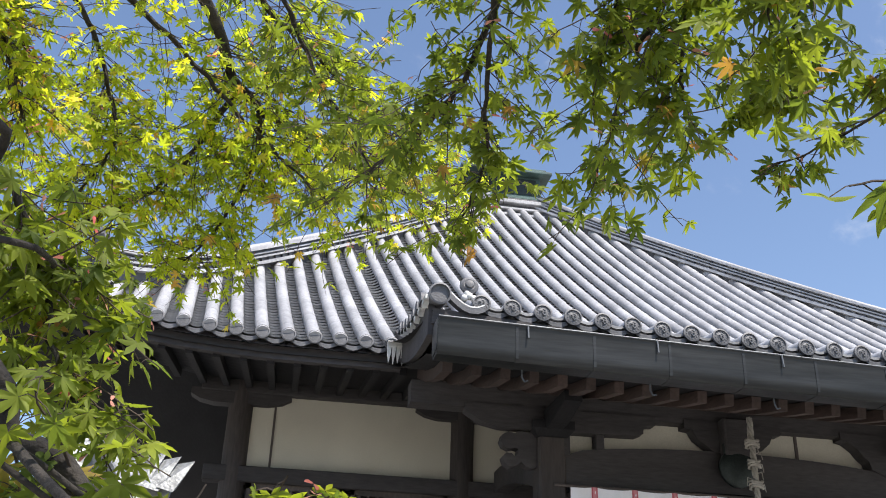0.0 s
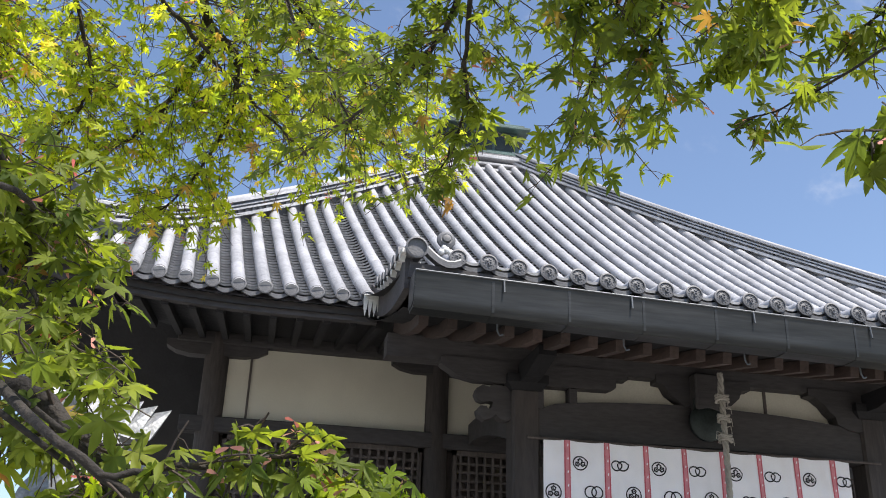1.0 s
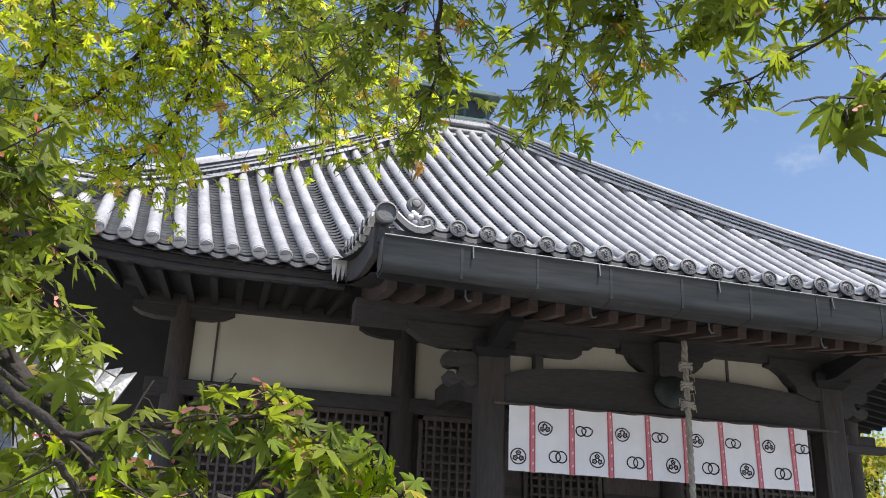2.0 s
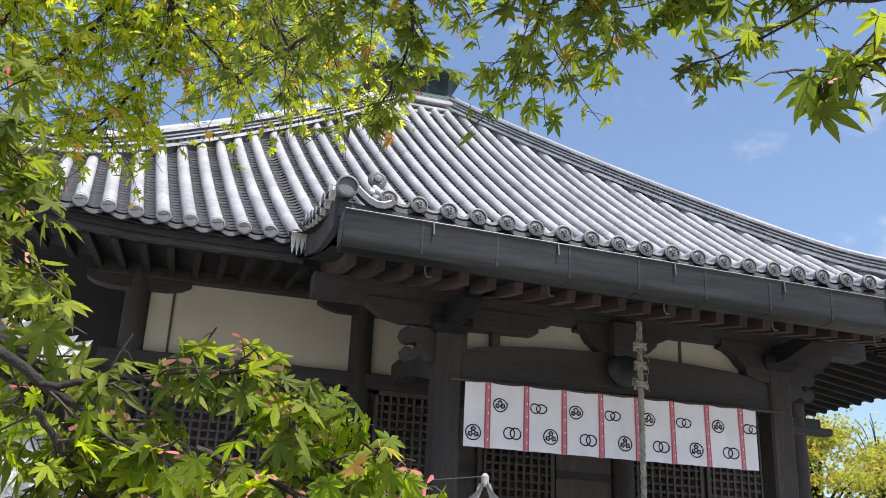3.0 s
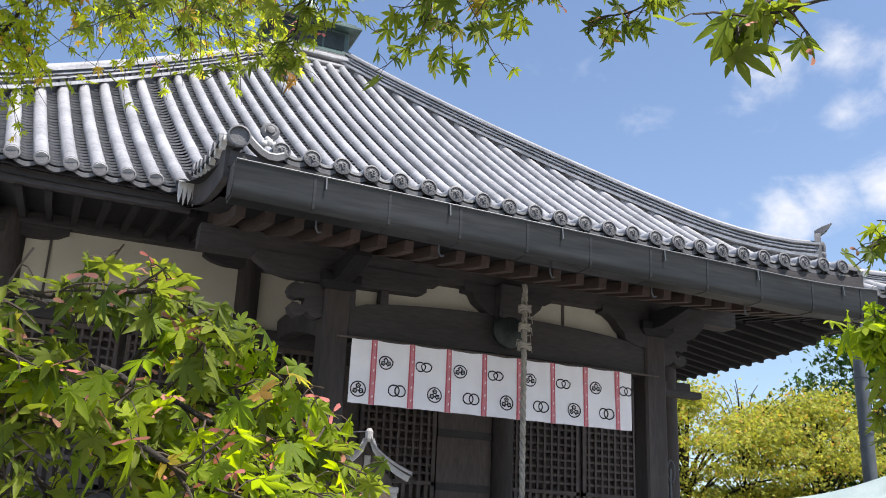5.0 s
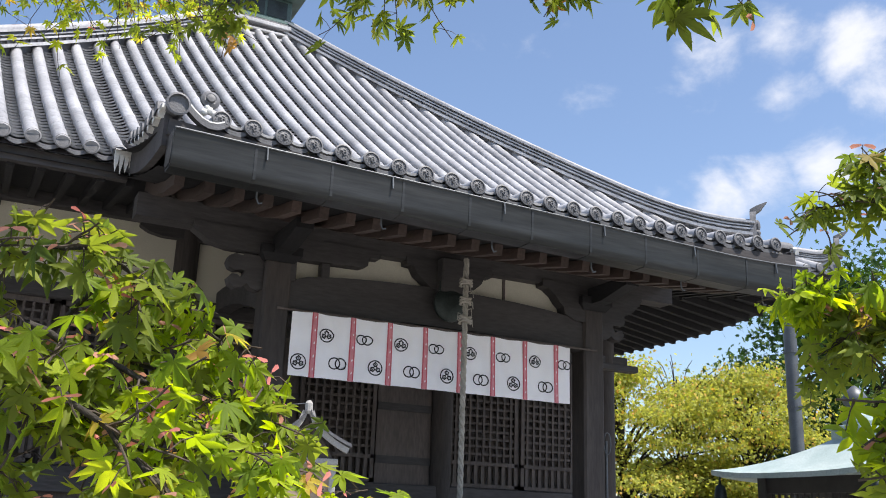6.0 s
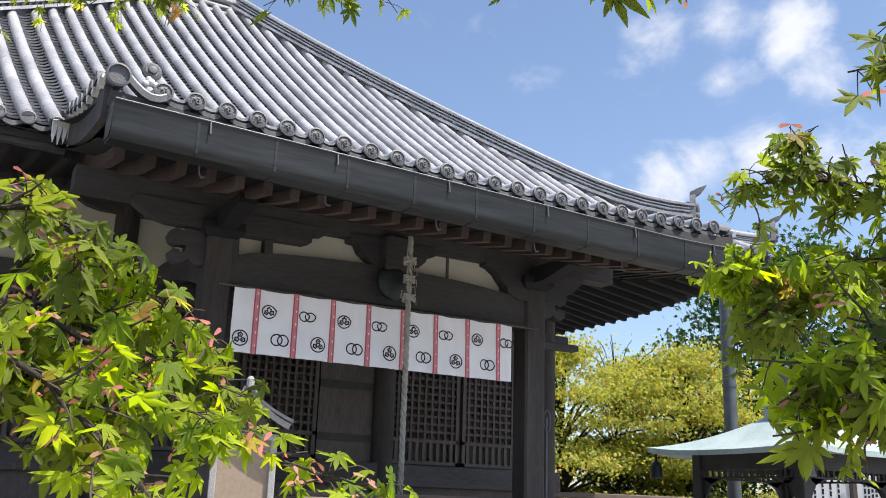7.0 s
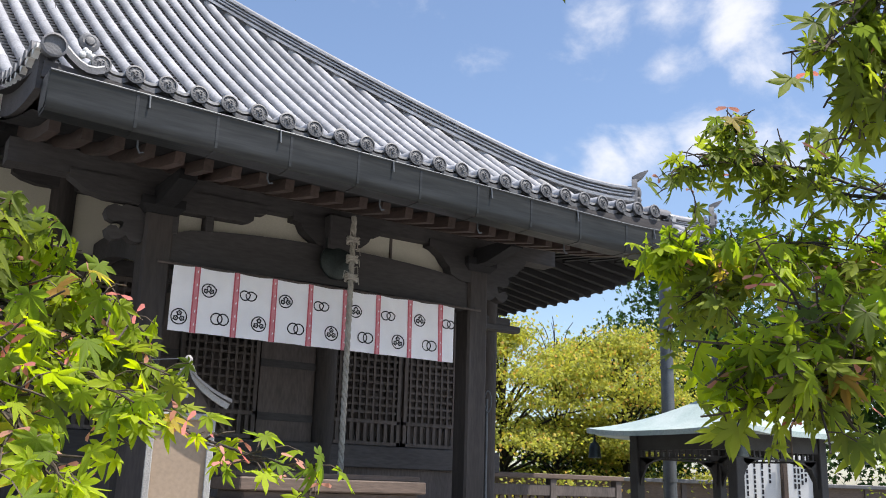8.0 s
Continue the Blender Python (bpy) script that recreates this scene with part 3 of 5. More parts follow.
part("dome", Geo().lathe([(0.62, 0.70), (0.58, 0.82), (0.42, 0.94), (0.2, 1.0), (0.12, 1.1)], (0, 0, 0), 20), PATINA, top, "", 40)
part("jewel", Geo().lathe([(0.12, 1.1), (0.22, 1.2), (0.25, 1.32), (0.17, 1.46), (0.03, 1.62)], (0, 0, 0), 18), PATINA, top, "", 60)

# gutter on the porch eave
GX0, GX1 = -0.40, 6.44
g = Geo()
shape = [(0.10, 0.15), (0.10, -0.09), (0.08, -0.11), (-0.08, -0.11), (-0.10, -0.09), (-0.115, 0.15), (-0.128, 0.166), (-0.136, 0.155), (-0.130, 0.140), (-0.128, -0.06), (-0.122, -0.125), (-0.095, -0.152), (0.085, -0.152), (0.112, -0.12), (0.115, 0.15)]
def gut_z(x):
    return 4.385 - 0.0225 * (x + 0.39) + 0.042 * max(0.0, x - 5.2) ** 2


path = [(GX0 + (GX1 - GX0) * a / 24, -0.11, gut_z(GX0 + (GX1 - GX0) * a / 24)) for a in range(25)]
gut = thing("rain_gutter", "dark weathered copper rain gutter under the porch eave", "gutter", at=path[12])
def gpart(name, geo_, mat, smooth=None):
    ob = part(name, geo_, mat, gut, "", smooth)
    ob.matrix_parent_inverse = Matrix.Translation(-Vector(path[12]))
    return ob


gpart("trough", Geo().sweep(path, [(-a, b) for a, b in shape]), GUTTER, 40)
gpart("rim_wire", Geo().tube([(p[0], p[1] - 0.138, p[2] + 0.163) for p in path], 0.008, sides=6), STEEL)
for xx in (GX0, GX1):
    gpart("end_cap", Geo().prism([(0.115, 0.15), (0.112, -0.10), (0.085, -0.125), (-0.085, -0.125), (-0.115, -0.10), (-0.135, 0.15)], 0.01, Matrix.Translation((xx, -0.11, gut_z(xx))) @ Matrix.Rotation(math.radians(90), 4, "Z")), GUTTER)
for j in range(1, 11):
    xx = GX0 + j * 0.66
    z = gut_z(xx)
    gpart("seam", Geo().sweep([(xx - 0.012, -0.11, z), (xx + 0.012, -0.11, z)], [(-a * 1.03, b * 1.03) for a, b in shape]), GUTTER)
for j in range(6):
    xx = GX0 + 0.75 + j * 1.12
    z = gut_z(xx)
    gpart("bracket", Geo().tube([(xx, 0.06, z + 0.17), (xx, -0.1, z + 0.19), (xx, -0.25, z + 0.16), (xx, -0.262, z + 0.05)], 0.009, sides=6), STEEL)
    gpart("hook", Geo().tube([(xx, -0.03, z - 0.12), (xx, -0.03, z - 0.21), (xx + 0.02, -0.03, z - 0.25), (xx + 0.05, -0.03, z - 0.24)], 0.008, sides=6), STEEL)

# ---- walls of the hall ----
YB = 2 * YC - WALL_Y
g = Geo()
for xx in COLS:
    hpart("pillar", Geo().lathe([(0.15, 0.9), (0.15, 5.25)], (xx, WALL_Y, 0), 16), PILLAR, "", 40)
hpart("side_wall", Geo().box((COLS[0] - 0.06, WALL_Y + 0.1, 0.9), (COLS[0] + 0.06, YB, 5.25)), WOOD, "dark boarded side wall")
hpart("side_wall", Geo().box((COLS[3] - 0.06, WALL_Y + 0.1, 0.9), (COLS[3] + 0.06, YB, 5.25)), WOOD, "dark boarded side wall")
hpart("rear_wall", Geo().box((COLS[0] - 0.06, YB, 0.9), (COLS[3] + 0.06, YB + 0.12, 5.25)), WOOD, "dark boarded rear wall")
hpart("floor", Geo().box((COLS[0] - 0.1, WALL_Y - 0.1, 0.9), (COLS[3] + 0.1, YB, 1.1)), WOOD)
hpart("veranda", Geo().box((COLS[0] - 1.3, WALL_Y - 1.6, 0.95), (COLS[3] + 0.6, WALL_Y - 0.1, 1.08)), WOOD, "dark plank veranda")
hpart("inner_ceiling", Geo().box((COLS[0], WALL_Y, 5.25), (COLS[3], YB, 5.32)), WOOD)
for a in range(3):
    x0, x1 = COLS[a] + 0.13, COLS[a + 1] - 0.13
    hpart("plaster_panel", Geo().box((x0, WALL_Y, 4.19), (x1, WALL_Y + 0.06, 5.25)), PLASTER, "aged cream plaster panel")
for xx in (COLS[0] + 0.43, COLS[2] + 1.12):
    hpart("panel_strip", Geo().box((xx - 0.014, WALL_Y - 0.02, 4.19), (xx + 0.014, WALL_Y + 0.01, 5.2)), WOOD)
hpart("tie_beam", Geo().box((COLS[0] - 0.35, WALL_Y - 0.13, 4.0), (COLS[3] + 0.35, WALL_Y + 0.1, 4.19), None, 0.012), BEAM)
hpart("wall_plate", Geo().box((COLS[0] - 0.5, WALL_Y - 0.14, 5.10), (COLS[3] + 0.5, WALL_Y + 0.12, 5.32), None, 0.012), BEAM)
hpart("lower_beam", Geo().box((COLS[0] - 0.2, WALL_Y - 0.11, 1.82), (COLS[3] + 0.2, WALL_Y + 0.1, 2.12), None, 0.012), BEAM)
hpart("sill_beam", Geo().box((COLS[0] - 0.2, WALL_Y - 0.13, 1.08), (COLS[3] + 0.2, WALL_Y + 0.1, 1.3), None, 0.012), BEAM)
hpart("wainscot", Geo().box((COLS[0], WALL_Y - 0.02, 1.3), (COLS[3], WALL_Y + 0.04, 1.82)), WOOD)


def boat_arm(x, y, z, half, h=0.17, d=0.20):
    """A bracket arm with a curved underside, as if the bottom of a boat."""
    o = [(-half, h), (-half, h * 0.55), (-half * 0.82, h * 0.2), (-half * 0.55, 0), (half * 0.55, 0), (half * 0.82, h * 0.2), (half, h * 0.55), (half, h)]
    return Geo().prism(o, d, Matrix.Translation((x, y - d / 2, z)))


for xx in COLS:
    hpart("bracket_arm", boat_arm(xx, WALL_Y - 0.02, 4.95, 0.62), BEAM)


def lattice(x0, x1, z0, z1, y, label):
    """A latticed shutter: frame, bars both ways, close slats at the foot."""
    lat = thing("lattice_shutter", label, "shutter", "lattice shutters of the hall", at=((x0 + x1) / 2, y, z0))
    off = Vector(((x0 + x1) / 2, y, z0))

    def lp(name, geo_, mat):
        ob = part(name, geo_, mat, lat)
        ob.matrix_parent_inverse = Matrix.Translation(-off)
    for lo, hi in (((x0, z0), (x0 + 0.05, z1)), ((x1 - 0.05, z0), (x1, z1)), ((x0, z1 - 0.06), (x1, z1)), ((x0, z0), (x1, z0 + 0.05)), ((x0, z0 + 0.30), (x1, z0 + 0.35))):
        lp("frame", Geo().box((lo[0], y - 0.03, lo[1]), (hi[0], y + 0.03, hi[1])), WOOD)
    n = round((x1 - x0) / 0.105)
    bar = Geo().box((-0.016, -0.018, 0), (0.016, 0.018, z1 - z0 - 0.4)).mesh("bar", WOOD)
    for j in range(1, n):
        ob = part("bar", bar, WOOD, lat)
        ob.location = (x0 + (x1 - x0) * j / n - off.x, -0.005, 0.35)
    n2 = round((z1 - z0 - 0.4) / 0.105)
    rail = Geo().box((x0 + 0.05 - off.x, -0.014, -0.016), (x1 - 0.05 - off.x, 0.022, 0.016)).mesh("rail", WOOD)
    for j in range(1, n2):
        ob = part("rail", rail, WOOD, lat)
        ob.location = (0, 0, 0.35 + (z1 - z0 - 0.4) * j / n2)
    slat = Geo().box((-0.025, -0.012, 0.05), (0.025, 0.012, 0.30)).mesh("slat", WOOD)
    for j in range(1, n):
        ob = part("slat", slat, WOOD, lat)
        ob.location = (x0 + (x1 - x0) * j / n - off.x, 0, 0)


for x0, x1 in ((-1.95, -0.78), (-0.70, 0.5), (0.9, 1.95), (2.30, 3.36), (4.46, 5.56), (5.62, 6.92)):
    lattice(x0, x1, 2.13, 4.0, WALL_Y - 0.02, "dark wooden lattice shutter in the hall front")
# added sheet close behind the front, catching light for a less black interior
hpart("dark_hall_back", Geo().box((COLS[0] + 0.1, WALL_Y + 0.14, 1.1), (COLS[3] - 0.1, WALL_Y + 0.18, 5.2)), WOOD)
for x0, x1 in ((1.97, 2.28), (3.40, 4.20)):
    dr = thing("folding_door", "dark panelled folding door beside the hall entrance", "door", at=((x0 + x1) / 2, WALL_Y + 0.02, 2.13))
    w = (x1 - x0) / 2
    part("leaf_panel", Geo().box((-w, -0.02, -1.0), (w, 0.02, 1.87)), WOOD, dr)
    for zz in (-1.0, 0.25, 0.95, 1.75):
        part("rail", Geo().box((-w, -0.04, zz), (w, -0.02, zz + 0.1)), BEAM, dr)

# ---- porch frame ----
for xx in PILLARS:
    g = Geo().box((xx - 0.145, PORCH_Y - 0.145, 0.55), (xx + 0.145, PORCH_Y + 0.145, 4.22), None, 0.025)
    hpart("porch_pillar", g, PILLAR, "square chamfered porch pillar")
    hpart("pillar_base", Geo().box((xx - 0.25, PORCH_Y - 0.25, 0.3), (xx + 0.25, PORCH_Y + 0.25, 0.55), None, 0.03), STONE)
    hpart("pillar_cap", Geo().add([(xx + sx * w, PORCH_Y + sy * w, z) for z, w in ((4.20, 0.16), (4.27, 0.22), (4.36, 0.22)) for sx, sy in ((-1, -1), (1, -1), (1, 1), (-1, 1))],
          [(3, 2, 1, 0), (8, 9, 10, 11)] + [(r * 4 + j, r * 4 + (j + 1) % 4, r * 4 + 4 + (j + 1) % 4, r * 4 + 4 + j) for r in (0, 1) for j in range(4)]), SHADE_WOOD)
    hpart("bracket_arm", Geo().prism([(-0.9, 0.2), (-0.9, 0.1), (-0.4, 0), (0.4, 0), (0.7, 0.1), (0.7, 0.2)], 0.18, Matrix.Translation((xx + 0.09, PORCH_Y, 4.27)) @ Matrix.Rotation(math.radians(90), 4, "Z")), SHADE_WOOD)
    # carved nose of the beam outside the pillar
    s = -1 if xx < 3 else 1
    nose = [(0, 0), (0.06, -0.02), (0.13, 0.0), (0.17, 0.04), (0.22, 0.0), (0.29, -0.02), (0.35, 0.02), (0.37, 0.08), (0.33, 0.125), (0.27, 0.12), (0.24, 0.09), (0.21, 0.12),
            (0.20, 0.17), (0.24, 0.18), (0.30, 0.165), (0.36, 0.19), (0.39, 0.25), (0.37, 0.31), (0.31, 0.345), (0.24, 0.33), (0.20, 0.36), (0.10, 0.35), (0, 0.36)]
    hpart("beam_nose", Geo().prism([(s * a, b) for a, b in nose], 0.14, Matrix.Translation((xx + s * 0.14, PORCH_Y - 0.07, 3.90))), BEAM, "carved scroll beam end")
    # tie back to the hall
    pts = [(xx, PORCH_Y + 0.1 + (WALL_Y - PORCH_Y - 0.2) * j / 8, 3.85 + 0.35 * math.sin(j / 8 * math.pi * 0.55)) for j in range(9)]
    hpart("curved_tie_beam", Geo().sweep(pts, [(-0.09, -0.13), (0.09, -0.13), (0.09, 0.13), (-0.09, 0.13)]), BEAM)
# rainbow beam between the pillars
o_top = [(PILLARS[0] + 0.14 + (PILLARS[1] - PILLARS[0] - 0.28) * j / 20, 4.03 + 0.16 * math.sin(math.pi * j / 20) ** 0.5) for j in range(21)]
o_bot = [(x, 3.70 + 0.05 * math.sin(math.pi * j / 20)) for j, (x, z) in enumerate(o_top)]
hpart("rainbow_beam", Geo().prism(o_bot + o_top[::-1], 0.22, Matrix.Translation((0, PORCH_Y - 0.11, 0))), BEAM, "long cambered porch beam")
hpart("porch_purlin", Geo().sweep([(PX0 + 0.1 + (PX1 - PX0 - 0.2) * j / 12, PORCH_Y, 4.58) for j in range(13)], [(-0.12, -0.12), (0.12, -0.12), (0.12, 0.12), (-0.12, 0.12)]), BEAM)
mid = (PILLARS[0] + PILLARS[1]) / 2
# plaster between the cambered beam and the purlin, with the brackets before it
hpart("plaster_panel", Geo().box((1.30, PORCH_Y + 0.03, 4.0), (4.98, PORCH_Y + 0.08, 4.48)), PLASTER, "aged cream plaster strip over the porch beam")
hpart("panel_strip", Geo().box((3.955, PORCH_Y + 0.01, 4.10), (3.985, PORCH_Y + 0.03, 4.46)), WOOD)
for outline in ([(0.25, 4.50), (0.25, 4.42), (0.42, 4.31), (0.62, 4.27), (1.30, 4.27), (1.58, 4.275), (2.10, 4.285), (2.16, 4.31), (2.17, 4.40), (2.30, 4.41), (2.30, 4.50)],
                [(4.42, 4.50), (4.42, 4.42), (4.50, 4.40), (4.60, 4.33), (4.66, 4.25), (4.72, 4.20), (4.74, 4.12), (4.90, 4.05), (5.30, 4.05), (5.75, 4.25), (5.9, 4.42), (5.9, 4.50)],
                [(2.62, 4.50), (2.62, 4.41), (2.71, 4.40), (2.76, 4.31), (2.86, 4.24), (2.94, 4.18), (3.42, 4.18), (3.50, 4.24), (3.58, 4.31), (3.62, 4.40), (3.72, 4.41), (3.72, 4.50)]):
    hpart("bracket_arm", Geo().prism(outline, 0.16, Matrix.Translation((0, PORCH_Y - 0.14, 0))), BEAM, "dark curved bracket arm")
hpart("bearing_block", Geo().box((1.645, PORCH_Y - 0.12, 4.10), (1.735, PORCH_Y + 0.02, 4.275), None, 0.008), BEAM)
hpart("bearing_block", Geo().box((1.10, PORCH_Y - 0.14, 4.02), (1.36, PORCH_Y + 0.02, 4.275), None, 0.008), BEAM)
hpart("hanging_block", Geo().box((3.00, PORCH_Y - 0.30, 4.10), (3.34, PORCH_Y - 0.13, 4.52), None, 0.02), BEAM, "dark carved block over the gong")
hpart("porch_floor", Geo().box((PILLARS[0] - 1.2, 0.6, 0.0), (PILLARS[1] + 1.2, WALL_Y - 1.6, 0.3)), STONE, "grey stone porch step")
hpart("porch_step", Geo().box((PILLARS[0], 1.4, 0.3), (PILLARS[1], WALL_Y - 1.6, 0.62)), WOOD)
hpart("foundation", Geo().box((COLS[0] - 0.6, WALL_Y - 1.5, 0.0), (COLS[3] + 0.6, YB + 0.5, 0.95)), STONE, "stone foundation")
hpart("drain_pipe", Geo().tube([(PILLARS[1] + 0.19, PORCH_Y - 0.1, 0.3), (PILLARS[1] + 0.19, PORCH_Y - 0.1, 2.65)], 0.016, sides=8), STEEL)
hpart("pipe_ring", Geo().tube([(PILLARS[1] + 0.19 + 0.05 * math.cos(a * math.pi / 6), PORCH_Y - 0.12, 2.62 + 0.13 * math.sin(a * math.pi / 6)) for a in range(13)], 0.008, sides=6), STEEL)
hpart("tie_nose", Geo().box((PILLARS[1] + 0.12, PORCH_Y - 0.07, 3.52), (PILLARS[1] + 0.72, PORCH_Y + 0.07, 3.60), None, 0.01), BEAM)

# ---- things under the porch ----
NX0, NX1, NZ0, NZ1, NY = 1.33, 4.76, 3.02, 3.70, 1.87
def cloth_y(x, z):
    return NY + 0.012 * math.sin(x * 14.8) * (NZ1 - z) / 0.68 + 0.006 * math.sin(x * 31 + z * 5)


def cloth_z(x, z):
    return z - 0.014 * abs(math.sin((x - NX0 - 0.25) / 0.425 * math.pi)) * (1 if z > 3.5 else -0.6)


noren = thing("temple_curtain", "white cotton temple curtain with red bands and black crests", "curtain", at=((NX0 + NX1) / 2, NY, NZ1))
n_off = Vector(((NX0 + NX1) / 2, NY, NZ1))


def npart(name, geo_, mat, label="", smooth=None):
    ob = part(name, geo_, mat, noren, label, smooth)
    ob.matrix_parent_inverse = Matrix.Translation(-n_off)
    return ob


def patch(outline_pts, lift):
    """A thin patch of dye or cloth that follows the curtain."""
    return [(x, cloth_y(x, z) - lift, cloth_z(x, z)) for x, z in outline_pts]


g = Geo()
nx, nz = 130, 8
for sgn in (0, 1):
    for a in range(nx + 1):
        for b in range(nz + 1):
            x, z = NX0 + (NX1 - NX0) * a / nx, NZ0 + (NZ1 - NZ0) * b / nz
            g.v.append((x, cloth_y(x, z) + 0.003 * sgn, cloth_z(x, z)))
half = (nx + 1) * (nz + 1)
for a in range(nx):
    for b in range(nz):
        k = a * (nz + 1) + b
        g.f += [(k, k + nz + 1, k + nz + 2, k + 1), (half + k + 1, half + k + nz + 2, half + k + nz + 1, half + k)]
npart("cloth", g, CLOTH, "", 60)
bands = [NX0 + 0.25 + 0.426 * j for j in range(8)]
for xb in bands:
    for x0, x1, mat, lift in ((-0.034, -0.020, RED, 0.004), (-0.020, 0.016, PINK, 0.004), (0.016, 0.028, RED, 0.004)):
        g = Geo()
        for b in range(9):
            z = NZ0 + (NZ1 - NZ0) * b / 8
            g.v += patch([(xb + x0, z), (xb + x1, z)], lift)
        g.f = [(2 * b, 2 * b + 1, 2 * b + 3, 2 * b + 2) for b in range(8)]
        npart("band", g, mat)
    for b in range(5):
        z = NZ0 + 0.07 + b * 0.135
        npart("stitch", Geo().add(patch([(xb + 0.002, z), (xb + 0.010, z + 0.02), (xb + 0.004, z + 0.035), (xb - 0.004, z + 0.014)], 0.007), [(0, 1, 2, 3)]), CLOTH)


def ring(cx, cz, r0, r1, n=28, lift=0.005):
    g = Geo()
    for j in range(n):
        a = 2 * math.pi * j / n
        g.v += patch([(cx + r0 * math.cos(a), cz + r0 * math.sin(a)), (cx + r1 * math.cos(a), cz + r1 * math.sin(a))], lift)
    g.f = [(2 * j, 2 * j + 1, (2 * j + 3) % (2 * n), (2 * j + 2) % (2 * n)) for j in range(n)]
    return g


def crest(kind, cx, cz):
    if kind:
        npart("crest", ring(cx, cz, 0.070, 0.083), INK, "black round crest with three leaves")
        for j in range(3):
            a = math.radians(90 + 120 * j)
            lx, lz = cx + 0.034 * math.cos(a), cz + 0.034 * math.sin(a)
            pts = []
            for q in range(14):
                b = 2 * math.pi * q / 14
                rr = 0.034 * (1 - 0.28 * abs(math.sin(b * 2.5)))
                pts.append((lx + rr * math.cos(b + a), lz + rr * math.sin(b + a)))
            npart("crest_leaf", Geo().add(patch(pts, 0.005), [tuple(range(14))]), INK)
            npart("crest_vein", ring(lx, lz, 0.008, 0.012, 10, 0.008), CLOTH)
    else:
        for s in (-1, 1):
            npart("crest", ring(cx + s * 0.034, cz, 0.050, 0.064, 28, 0.005 + 0.001 * s), INK, "two black interlocked rings")


crest(True, NX0 + 0.10, 3.165)
for j in range(7):
    x = bands[j]
    crest(j % 2 == 0, x + 0.135, 3.475)
    crest(j % 2 == 1, x + 0.275, 3.185)
crest(False, bands[7] + 0.115, 3.475)
npart("rod", Geo().tube([(PILLARS[0], NY + 0.02, 3.705), (PILLARS[1], NY + 0.02, 3.705)], 0.014, sides=8), WOOD)

RT, RB = Vector((3.17, 1.55, 4.46)), Vector((3.17, 1.55, 1.48))
bell_rope = thing("bell_rope", "thick twisted pale hemp rope hanging from the gong", "rope", at=RB)
n = 150
for s in range(3):
    p = []
    for j in range(n + 1):
        f = j / n
        a = f * 2 * math.pi * 11 + s * 2 * math.pi / 3
        c = RT.lerp(RB, f)
        p.append((c.x + 0.0165 * math.cos(a) - RB.x, c.y + 0.0165 * math.sin(a) - RB.y, c.z - RB.z))
    part("strand", Geo().tube(p, 0.0175, sides=7), ROPE, bell_rope, "", 70)
for f, r in ((0.10, 0.062), (0.17, 0.055), (0.24, 0.062)):
    c = RT.lerp(RB, f) - RB
    g = Geo()
    for q in range(3):
        g.tube([(c.x + r * math.cos(a * math.pi / 6), c.y + r * math.sin(a * math.pi / 6), c.z + 0.025 * q + 0.012 * math.sin(a + q)) for a in range(13)], 0.016, sides=6)
    part("knot", g, ROPE, bell_rope, "", 70)
rng = random.Random(5)
for j in range(9):
    c = RT.lerp(RB, 0.06 + 0.022 * j) - RB
    a = rng.uniform(0, 6.28)
    part("frayed_end", Geo().tube([tuple(c + Vector((0.03 * math.cos(a), 0.03 * math.sin(a), 0))), tuple(c + Vector((0.08 * math.cos(a), 0.06 * math.sin(a), 0.02))), tuple(c + Vector((0.09 * math.cos(a), 0.07 * math.sin(a), -0.06)))], 0.009, 0.004, 5), ROPE, bell_rope)
part("handle", Geo().lathe([(0.03, -0.2), (0.055, -0.19), (0.055, 0.04), (0.03, 0.05)], (0, 0, 0), 8), ROPE, bell_rope)

gong = thing("temple_gong", "round green bronze gong hanging under the porch", "gong", at=(3.13, 1.84, 3.99))
part("body", Geo().lathe([(0.02, -0.075), (0.10, -0.07), (0.17, -0.055), (0.20, -0.02), (0.20, 0.02), (0.17, 0.055), (0.10, 0.07), (0.02, 0.075)], (0, 0, 0), 28, Matrix.Rotation(math.radians(90), 4, "X")), BRONZE, gong, "", 40)
for s in (-1, 1):
    part("lug", Geo().box((s * 0.12 - 0.02, -0.02, 0.14), (s * 0.12 + 0.02, 0.02, 0.26), None, 0.006), BRONZE, gong)
    part("chain", Geo().tube([(s * 0.12, 0, 0.25), (s * 0.12, 0, 0.52)], 0.008, sides=6), STEEL, gong)

box = thing("offering_box", "weathered brown wooden offering box with slatted top", "offering box", at=(2.75, 1.15, 0.3))
part("body", Geo().box((-0.92, -0.32, 0.0), (0.92, 0.32, 1.22), None, 0.012), PALEWOOD, box)
part("rim", Geo().box((-0.98, -0.38, 1.22), (0.98, 0.38, 1.34), None, 0.012), PALEWOOD, box)
part("rim_foot", Geo().box((-1.02, -0.40, 1.08), (1.02, 0.40, 1.15), None, 0.01), PALEWOOD, box)
for j in range(6):
    part("slat", Geo().box((-0.95, -0.30 + j * 0.11, 1.34), (0.95, -0.25 + j * 0.11, 1.39), None, 0.006), PALEWOOD, box)
for xx in (-0.7, 0.0, 0.7):
    part("stile", Geo().box((xx - 0.05, -0.345, 0.02), (xx + 0.05, -0.32, 1.08), None, 0.005), PALEWOOD, box)

